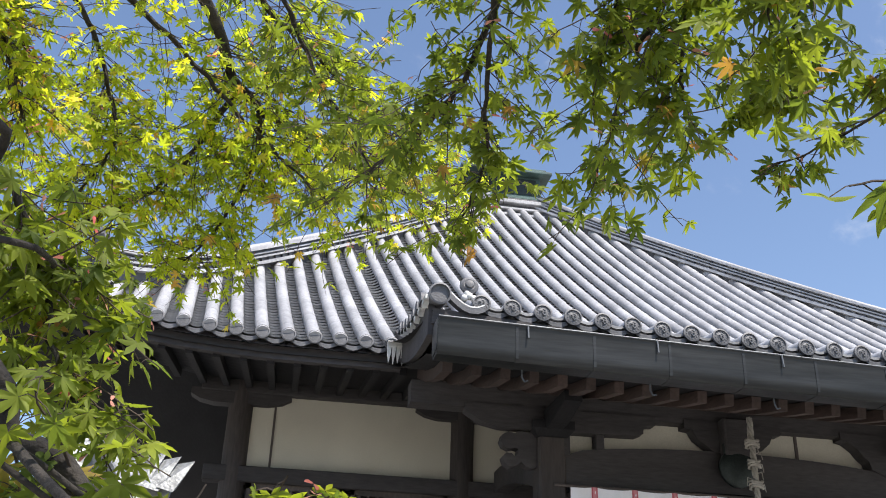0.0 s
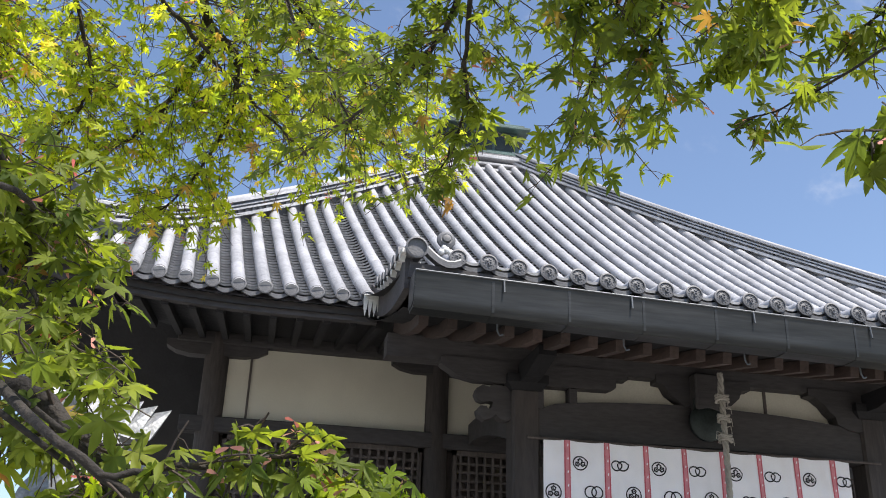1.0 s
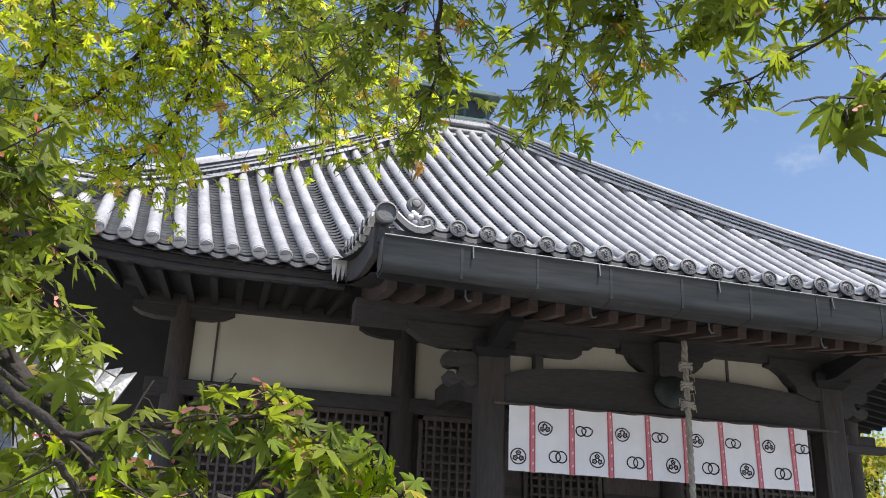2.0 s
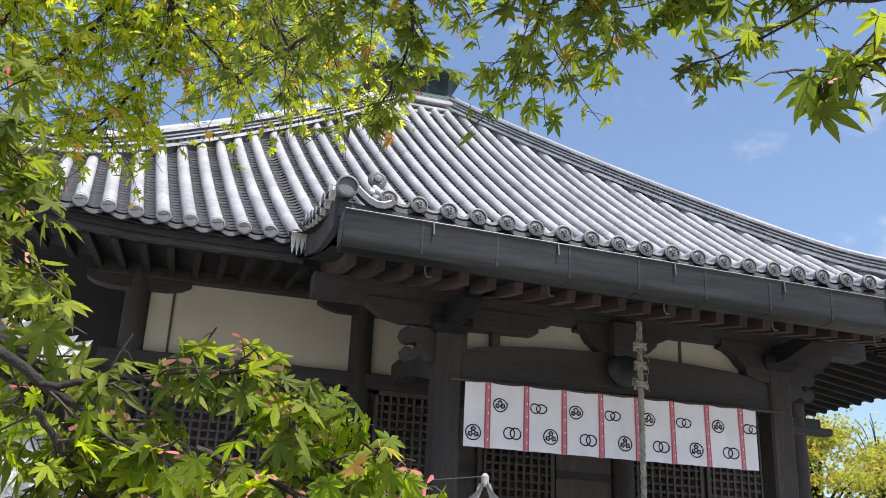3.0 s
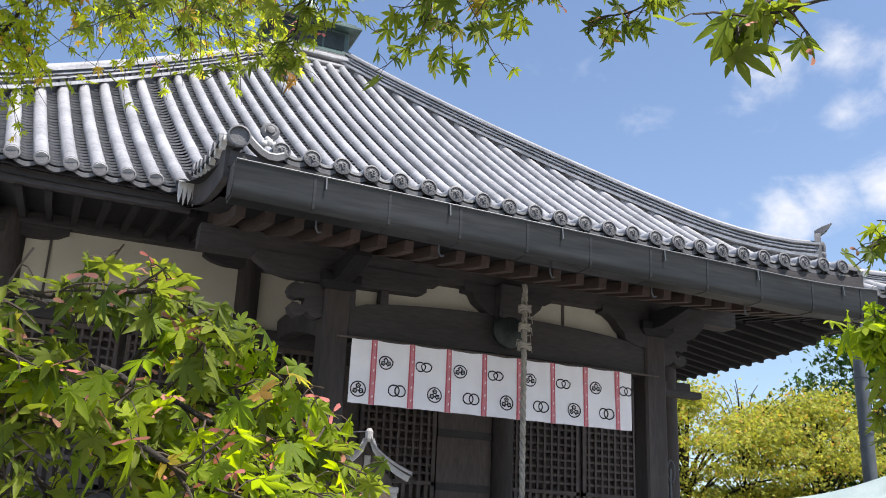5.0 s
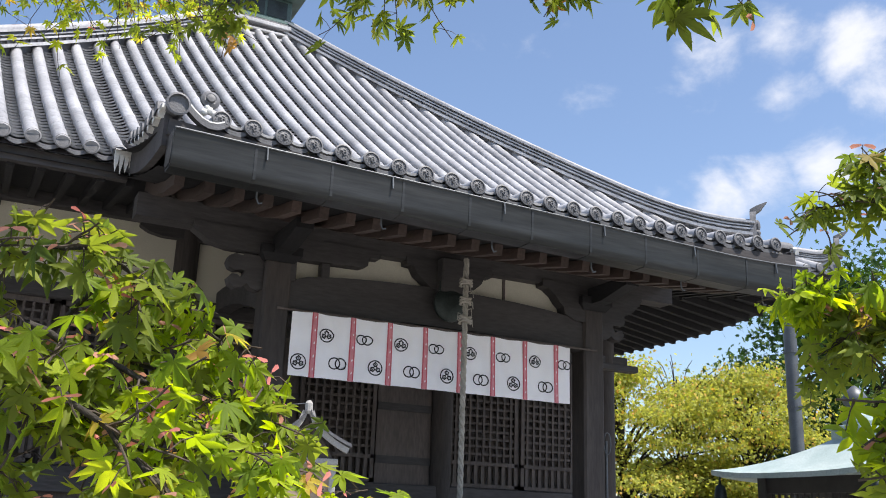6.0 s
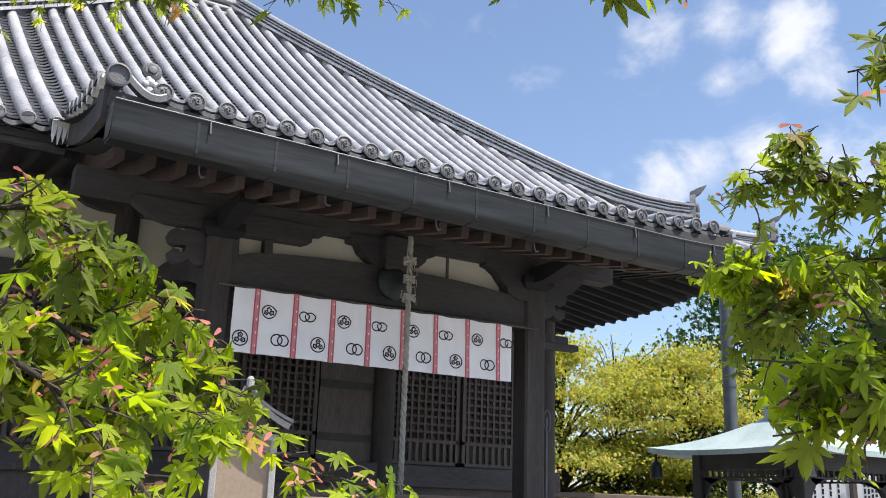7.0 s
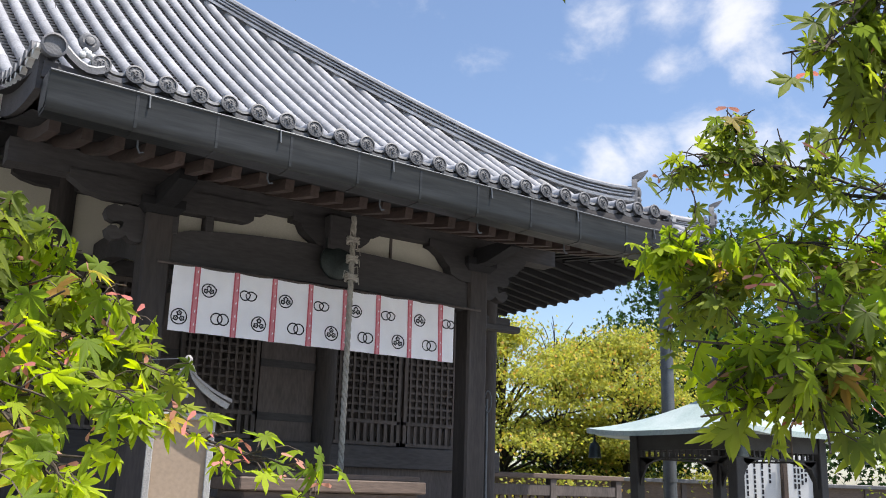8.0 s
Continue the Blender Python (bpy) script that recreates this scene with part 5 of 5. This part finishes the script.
bough(maple, [(-2.7, -5.4, 4.1), (-1.9, -5.9, 4.5), (-1.0, -6.3, 4.65), (-0.2, -6.6, 4.6)], 0.03, 0.006, 60, 0.55, 0.062, LEAF, 43, 0.5)
bough(maple, [(-2.8, -5.5, 4.0), (-2.2, -6.6, 4.6), (-1.4, -7.2, 4.7), (-0.6, -7.8, 4.6)], 0.03, 0.006, 60, 0.6, 0.062, LEAF, 44, 0.3)
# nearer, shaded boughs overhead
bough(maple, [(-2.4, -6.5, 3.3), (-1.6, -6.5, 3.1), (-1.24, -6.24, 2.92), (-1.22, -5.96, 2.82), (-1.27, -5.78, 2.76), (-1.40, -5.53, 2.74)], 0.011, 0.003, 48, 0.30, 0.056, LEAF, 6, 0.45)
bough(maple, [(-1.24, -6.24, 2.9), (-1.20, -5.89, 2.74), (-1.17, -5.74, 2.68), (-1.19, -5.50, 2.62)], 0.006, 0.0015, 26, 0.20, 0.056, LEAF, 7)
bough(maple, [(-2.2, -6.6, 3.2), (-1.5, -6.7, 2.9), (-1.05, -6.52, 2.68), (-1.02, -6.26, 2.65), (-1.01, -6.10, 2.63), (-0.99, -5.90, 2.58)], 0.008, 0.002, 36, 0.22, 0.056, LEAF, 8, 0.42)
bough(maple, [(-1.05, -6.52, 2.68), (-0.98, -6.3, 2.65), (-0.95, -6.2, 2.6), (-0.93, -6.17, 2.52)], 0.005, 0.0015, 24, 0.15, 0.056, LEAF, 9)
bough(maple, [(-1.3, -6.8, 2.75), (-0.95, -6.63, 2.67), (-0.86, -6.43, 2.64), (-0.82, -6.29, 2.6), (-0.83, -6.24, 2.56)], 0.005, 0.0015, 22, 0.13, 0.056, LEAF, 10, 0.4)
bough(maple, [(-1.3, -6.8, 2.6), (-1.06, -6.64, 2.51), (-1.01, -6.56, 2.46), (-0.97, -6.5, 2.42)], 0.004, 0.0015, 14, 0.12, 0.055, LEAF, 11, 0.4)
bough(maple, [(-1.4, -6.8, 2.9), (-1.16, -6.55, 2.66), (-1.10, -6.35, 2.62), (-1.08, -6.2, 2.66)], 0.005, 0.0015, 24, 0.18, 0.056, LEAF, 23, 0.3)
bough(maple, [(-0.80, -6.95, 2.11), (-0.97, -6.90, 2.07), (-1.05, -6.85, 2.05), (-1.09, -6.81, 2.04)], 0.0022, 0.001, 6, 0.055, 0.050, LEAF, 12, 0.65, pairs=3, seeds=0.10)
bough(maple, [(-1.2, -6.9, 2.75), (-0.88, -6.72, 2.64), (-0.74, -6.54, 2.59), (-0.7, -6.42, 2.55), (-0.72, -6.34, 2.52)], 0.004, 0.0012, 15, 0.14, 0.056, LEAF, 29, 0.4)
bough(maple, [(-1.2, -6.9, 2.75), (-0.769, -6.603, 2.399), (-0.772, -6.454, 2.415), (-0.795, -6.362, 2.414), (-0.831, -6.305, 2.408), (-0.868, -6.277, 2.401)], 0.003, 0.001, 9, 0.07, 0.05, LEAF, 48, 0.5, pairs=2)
# boughs on the near side
bough(maple, [(-2.9, -6.2, 2.6), (-1.98, -6.32, 2.36), (-1.89, -6.24, 2.28), (-1.84, -6.19, 2.20), (-1.80, -6.18, 2.09), (-1.75, -6.19, 1.98)], 0.009, 0.002, 50, 0.18, 0.056, LEAF, 13, 0.4, seeds=0.10)
bough(maple, [(-2.6, -6.3, 2.2), (-1.87, -6.39, 2.13), (-1.81, -6.17, 2.18), (-1.78, -6.04, 2.20)], 0.006, 0.0015, 20, 0.16, 0.055, LEAF, 14, 0.5, seeds=0.10)
bough(maple, [(-3.2, -5.9, 2.3), (-2.3, -6.45, 2.15), (-1.84, -6.46, 1.99), (-1.75, -6.42, 1.92), (-1.65, -6.44, 1.84), (-1.54, -6.50, 1.74)], 0.020, 0.005, 20, 0.14, 0.055, LEAF, 15, 0.6)
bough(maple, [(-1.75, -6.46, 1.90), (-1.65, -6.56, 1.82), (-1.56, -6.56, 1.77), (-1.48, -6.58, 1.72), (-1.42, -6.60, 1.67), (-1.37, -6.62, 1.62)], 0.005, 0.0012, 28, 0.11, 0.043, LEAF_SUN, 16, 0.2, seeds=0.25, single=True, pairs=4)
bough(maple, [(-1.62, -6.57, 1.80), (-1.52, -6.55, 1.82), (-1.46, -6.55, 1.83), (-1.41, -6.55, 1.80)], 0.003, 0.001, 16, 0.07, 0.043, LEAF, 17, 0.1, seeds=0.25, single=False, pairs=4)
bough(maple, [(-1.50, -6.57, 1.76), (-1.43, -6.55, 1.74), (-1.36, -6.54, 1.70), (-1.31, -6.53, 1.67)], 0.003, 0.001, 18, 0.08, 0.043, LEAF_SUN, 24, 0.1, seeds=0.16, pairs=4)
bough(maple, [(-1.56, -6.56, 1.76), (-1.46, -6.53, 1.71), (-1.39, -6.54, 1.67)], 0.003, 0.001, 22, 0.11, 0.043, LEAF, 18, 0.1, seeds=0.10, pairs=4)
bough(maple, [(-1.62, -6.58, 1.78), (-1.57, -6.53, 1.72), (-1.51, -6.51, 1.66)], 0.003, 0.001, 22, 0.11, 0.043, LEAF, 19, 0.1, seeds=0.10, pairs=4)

maple2 = thing("maple_tree", "green maple tree with low spreading boughs", "tree", "maples by the hall", at=(0.9, -7.6, 0))
trunk(maple2, [(0.9, -7.6, 0), (0.85, -7.55, 0.9), (0.7, -7.5, 1.7), (0.5, -7.4, 2.5)], 0.10, 0.04)
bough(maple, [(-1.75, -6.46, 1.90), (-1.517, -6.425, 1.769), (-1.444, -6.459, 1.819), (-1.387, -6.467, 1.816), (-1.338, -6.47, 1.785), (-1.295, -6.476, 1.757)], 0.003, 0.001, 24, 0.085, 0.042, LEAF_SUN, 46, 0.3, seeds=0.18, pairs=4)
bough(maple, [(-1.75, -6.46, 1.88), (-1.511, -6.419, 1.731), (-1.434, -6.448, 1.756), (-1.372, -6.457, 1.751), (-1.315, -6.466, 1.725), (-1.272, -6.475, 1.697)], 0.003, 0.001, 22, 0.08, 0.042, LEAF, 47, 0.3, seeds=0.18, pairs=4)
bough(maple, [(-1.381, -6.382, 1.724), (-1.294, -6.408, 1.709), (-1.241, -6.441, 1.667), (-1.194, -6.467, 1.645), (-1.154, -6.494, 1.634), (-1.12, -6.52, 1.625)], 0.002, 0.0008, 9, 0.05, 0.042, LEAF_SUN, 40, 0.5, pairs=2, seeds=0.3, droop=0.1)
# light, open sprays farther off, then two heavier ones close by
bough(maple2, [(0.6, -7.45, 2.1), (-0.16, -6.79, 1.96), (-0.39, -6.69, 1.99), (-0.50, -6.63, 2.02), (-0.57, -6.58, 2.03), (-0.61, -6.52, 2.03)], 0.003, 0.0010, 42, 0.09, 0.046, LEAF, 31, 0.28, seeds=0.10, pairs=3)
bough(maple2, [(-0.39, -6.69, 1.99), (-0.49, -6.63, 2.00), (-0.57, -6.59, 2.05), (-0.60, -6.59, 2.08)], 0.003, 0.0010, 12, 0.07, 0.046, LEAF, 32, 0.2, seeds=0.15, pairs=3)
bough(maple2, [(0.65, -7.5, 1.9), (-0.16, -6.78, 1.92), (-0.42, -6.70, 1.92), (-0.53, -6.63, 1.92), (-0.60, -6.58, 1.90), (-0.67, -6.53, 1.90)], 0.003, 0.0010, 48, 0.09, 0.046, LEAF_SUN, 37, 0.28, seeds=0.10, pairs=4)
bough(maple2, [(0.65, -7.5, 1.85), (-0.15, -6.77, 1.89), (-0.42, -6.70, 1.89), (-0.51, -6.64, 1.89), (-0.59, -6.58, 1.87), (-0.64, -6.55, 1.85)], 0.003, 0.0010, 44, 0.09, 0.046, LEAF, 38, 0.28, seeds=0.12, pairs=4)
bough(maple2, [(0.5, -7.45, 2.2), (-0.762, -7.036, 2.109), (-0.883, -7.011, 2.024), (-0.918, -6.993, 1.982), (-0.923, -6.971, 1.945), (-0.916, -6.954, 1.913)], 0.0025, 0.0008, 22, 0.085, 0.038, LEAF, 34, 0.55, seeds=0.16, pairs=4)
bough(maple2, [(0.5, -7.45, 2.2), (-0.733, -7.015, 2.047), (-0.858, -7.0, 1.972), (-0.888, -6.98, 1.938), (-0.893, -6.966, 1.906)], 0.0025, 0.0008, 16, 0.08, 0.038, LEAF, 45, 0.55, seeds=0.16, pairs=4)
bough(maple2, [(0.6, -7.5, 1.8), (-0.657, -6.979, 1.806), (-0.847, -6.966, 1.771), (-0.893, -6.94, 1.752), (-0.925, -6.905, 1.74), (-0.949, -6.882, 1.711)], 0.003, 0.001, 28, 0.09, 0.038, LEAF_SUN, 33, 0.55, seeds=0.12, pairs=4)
bough(maple2, [(0.6, -7.5, 1.75), (-0.653, -6.973, 1.769), (-0.843, -6.96, 1.735), (-0.886, -6.941, 1.72), (-0.909, -6.92, 1.707), (-0.927, -6.908, 1.69)], 0.003, 0.001, 26, 0.09, 0.038, LEAF, 39, 0.55, seeds=0.14, pairs=4)
bough(maple2, [(0.5, -7.4, 2.4), (0.8, -7.8, 3.0), (1.1, -8.2, 3.3), (1.4, -8.7, 3.4)], 0.03, 0.006, 80, 0.7, 0.056, LEAF, 35, 0.1)
bough(maple2, [(0.6, -7.45, 2.1), (1.3, -7.6, 2.7), (2.0, -7.9, 3.0), (2.6, -8.2, 3.1)], 0.03, 0.006, 80, 0.7, 0.056, LEAF, 36, 0.1)


def far_tree(x, y, h, r, seed, mat, label, trunk_r=0.2, n=5200, flat=0.5, size=0.2, base=0.35, group=""):
    """A distant tree: trunk, limbs, and foliage in uneven layered clumps."""
    rg = random.Random(seed)
    t = thing("tree", label, "tree", group, at=(x, y, 0))
    part("trunk", Geo().tube(curve_points([(0, 0, 0), (0.1, 0.05, h * 0.3), (-0.05, 0, h * 0.6), (0.1, 0.1, h * 0.9)], 12), trunk_r, 0.03, 9), BARK, t)
    clumps = []
    for k in range(64):
        a, rr, f = rg.uniform(0, 6.28), r * math.sqrt(rg.random()) * 0.95, rg.random()
        z = h * (base + (1 - base) * f)
        rr *= math.sqrt(max(0.08, 1 - (max(0, f - 0.25) / 0.78) ** 2))
        c = Vector((rr * math.cos(a), rr * math.sin(a), z))
        clumps.append((c, rg.uniform(0.5, 1.0) * r * 0.40))
    lv = Geo()
    for c, cr in clumps:
        part("limb", Geo().tube(curve_points([(0, 0, c.z * 0.7), tuple(c * 0.55 + Vector((0, 0, c.z * 0.38))), tuple(c)], 8), trunk_r * 0.28, 0.012, 6), BARK, t)
        for q in range(n // 64):
            d = Vector((rg.gauss(0, 0.5), rg.gauss(0, 0.5), rg.gauss(0, 0.5) * flat))
            p = c + d * cr
            lv.add(*SIMPLE, leaf_pose(p, rg, size, -0.3))
    tagged(part("crown", lv, mat, t, "clumped foliage"), kind="stuff")
    return t


far_tree(17.5, 17.5, 6.7, 4.2, 51, FAR_LEAF, "broad yellow-green maple behind the hall", n=46000, flat=0.26, size=0.17, group="trees beyond the fence", base=0.05)
far_tree(21.5, 16.0, 6.7, 3.8, 52, FAR_LEAF, "broad yellow-green maple beyond the pavilion", n=46000, flat=0.26, size=0.17, group="trees beyond the fence", base=0.05)
far_tree(13.5, 19.0, 6.3, 3.6, 53, FAR_LEAF, "yellow-green maple behind the fence", n=34000, flat=0.24, size=0.17, group="trees beyond the fence", base=0.12)
far_tree(27.1, 16.7, 11.2, 4.6, 54, DARK_LEAF, "tall dark evergreen tree beyond the pavilion", n=15000, flat=0.8, size=0.36, base=0.2, group="trees beyond the fence")
far_tree(33.0, 12.0, 9.0, 5.0, 55, DARK_LEAF, "dark evergreen tree at the grounds' edge", n=12000, flat=0.8, size=0.38, base=0.1, group="trees beyond the fence")
far_tree(22.5, 6.3, 3.6, 1.6, 56, LEAF_SUN, "bright green rounded shrub by the pavilion", 0.08, 3000, 0.8, 0.12, 0.1, "trees beyond the fence")
far_tree(19.6, 17.3, 7.4, 3.4, 57, FAR_LEAF, "pale half-bare tree behind the maples", 0.07, 130, flat=0.5, group="trees beyond the fence", base=0.3)
# added low dark foliage that stands in for shade beneath the far crowns
far_tree(16.5, 21.0, 3.9, 3.4, 58, DARK_LEAF, "dark green filler foliage for the shade under the maples", 0.08, 9000, 0.6, 0.24, 0.03, "trees beyond the fence")
far_tree(22.5, 19.0, 3.9, 3.4, 59, DARK_LEAF, "dark green filler foliage for the shade behind the pavilion", 0.08, 9000, 0.6, 0.24, 0.03, "trees beyond the fence")

# ---- roof tiles that can be told apart, nearest the path ----
end = Geo()
end.lathe([(0.076, 0.0), (0.080, 0.012), (0.080, 0.03), (0.066, 0.034), (0.062, 0.022), (0.052, 0.022), (0.040, 0.026), (0.012, 0.030)], (0, 0, 0), 20, Matrix.Rotation(math.radians(90), 4, "X"))
for j in range(12):
    a = 2 * math.pi * j / 12
    end.box((0.050 * math.cos(a) - 0.005, -0.027, 0.050 * math.sin(a) - 0.005), (0.050 * math.cos(a) + 0.005, -0.02, 0.050 * math.sin(a) + 0.005))
for j in range(3):
    a = 2 * math.pi * j / 3
    end.tube([(0.012 * math.cos(a), -0.030, 0.012 * math.sin(a)), (0.03 * math.cos(a + 0.6), -0.032, 0.03 * math.sin(a + 0.6)), (0.034 * math.cos(a + 1.6), -0.028, 0.034 * math.sin(a + 1.6))], 0.010, 0.003, 5)
end_mesh = end.mesh("end_tile", TILE_END, 40)
plain_mesh = Geo().lathe([(0.074, 0.0), (0.078, 0.010), (0.078, 0.026), (0.064, 0.030), (0.058, 0.022), (0.01, 0.024)], (0, 0, 0), 18, Matrix.Rotation(math.radians(90), 4, "X")).mesh("end_tile", TILE_END, 40)
lip = Geo()
arc = [(0.13 * (2 * j / 8 - 1), 0.045 * (2 * j / 8 - 1) ** 2 - 0.06) for j in range(9)]
lip.prism([(a, b) for a, b in arc] + [(a, b - 0.05 + 0.02 * abs(a) / 0.13) for a, b in reversed(arc)], 0.03)
lip_mesh = lip.mesh("eave_tile", TILE_END, 40)


def piece(name, mesh_, m):
    ob = new(name, mesh_)
    ob.parent, ob.matrix_parent_inverse = roof, Matrix.Identity(4)
    ob.matrix_basis = m


for i in range(i0, i1 + 1):
    x, ya, yb, zf = rows_of(i)
    if yb <= ya:
        continue
    if i == -1:
        continue
    piece("end_tile", end_mesh if K0 <= i <= K1 else plain_mesh, Matrix.Translation((x, ya - 0.005, zf(x, ya))) @ Matrix.Rotation(math.radians(-6), 4, "X"))
    porch = K0 <= i < K1
    if i < i1:
        if i == -2:
            continue
        xm = x + PITCH / 2
        yy, zz = (0.0, porch_z(xm, 0)) if porch else (EAVE_Y, main_z(xm, EAVE_Y))
        piece("eave_tile", lip_mesh, Matrix.Translation((xm, yy - 0.01, zz)))
for m in single_round:
    piece("round_tile", tile_mesh, m)
for m in single_pan:
    piece("pan_tile", pan_mesh, m)
# corner ornament of the porch roof
zo = porch_z(0, 0.1)
hpart("corner_ornament", Geo().lathe([(0.015, 0.055), (0.035, 0.05), (0.04, 0.03), (0.055, 0.035), (0.082, 0.02), (0.085, 0.0), (0.06, -0.04)], (0, 0, 0), 16, Matrix.Translation((-0.09, 0.10, zo + 0.20)) @ Matrix.Rotation(math.radians(80), 4, "X")), TILE_END, "dark clay flower ornament", 40, roof)
for k, (dx, dz, r) in enumerate(((-0.13, 0.08, 0.032), (-0.09, 0.10, 0.036), (-0.05, 0.08, 0.032), (-0.11, 0.125, 0.028))):
    hpart("lime_lump", Geo().lathe([(0.01, -r), (r * 0.8, -r * 0.6), (r, 0), (r * 0.75, r * 0.6), (0.01, r * 0.9)], (dx, 0.08, zo + dz), 9), LIME, "white lime bedding", 60, roof)
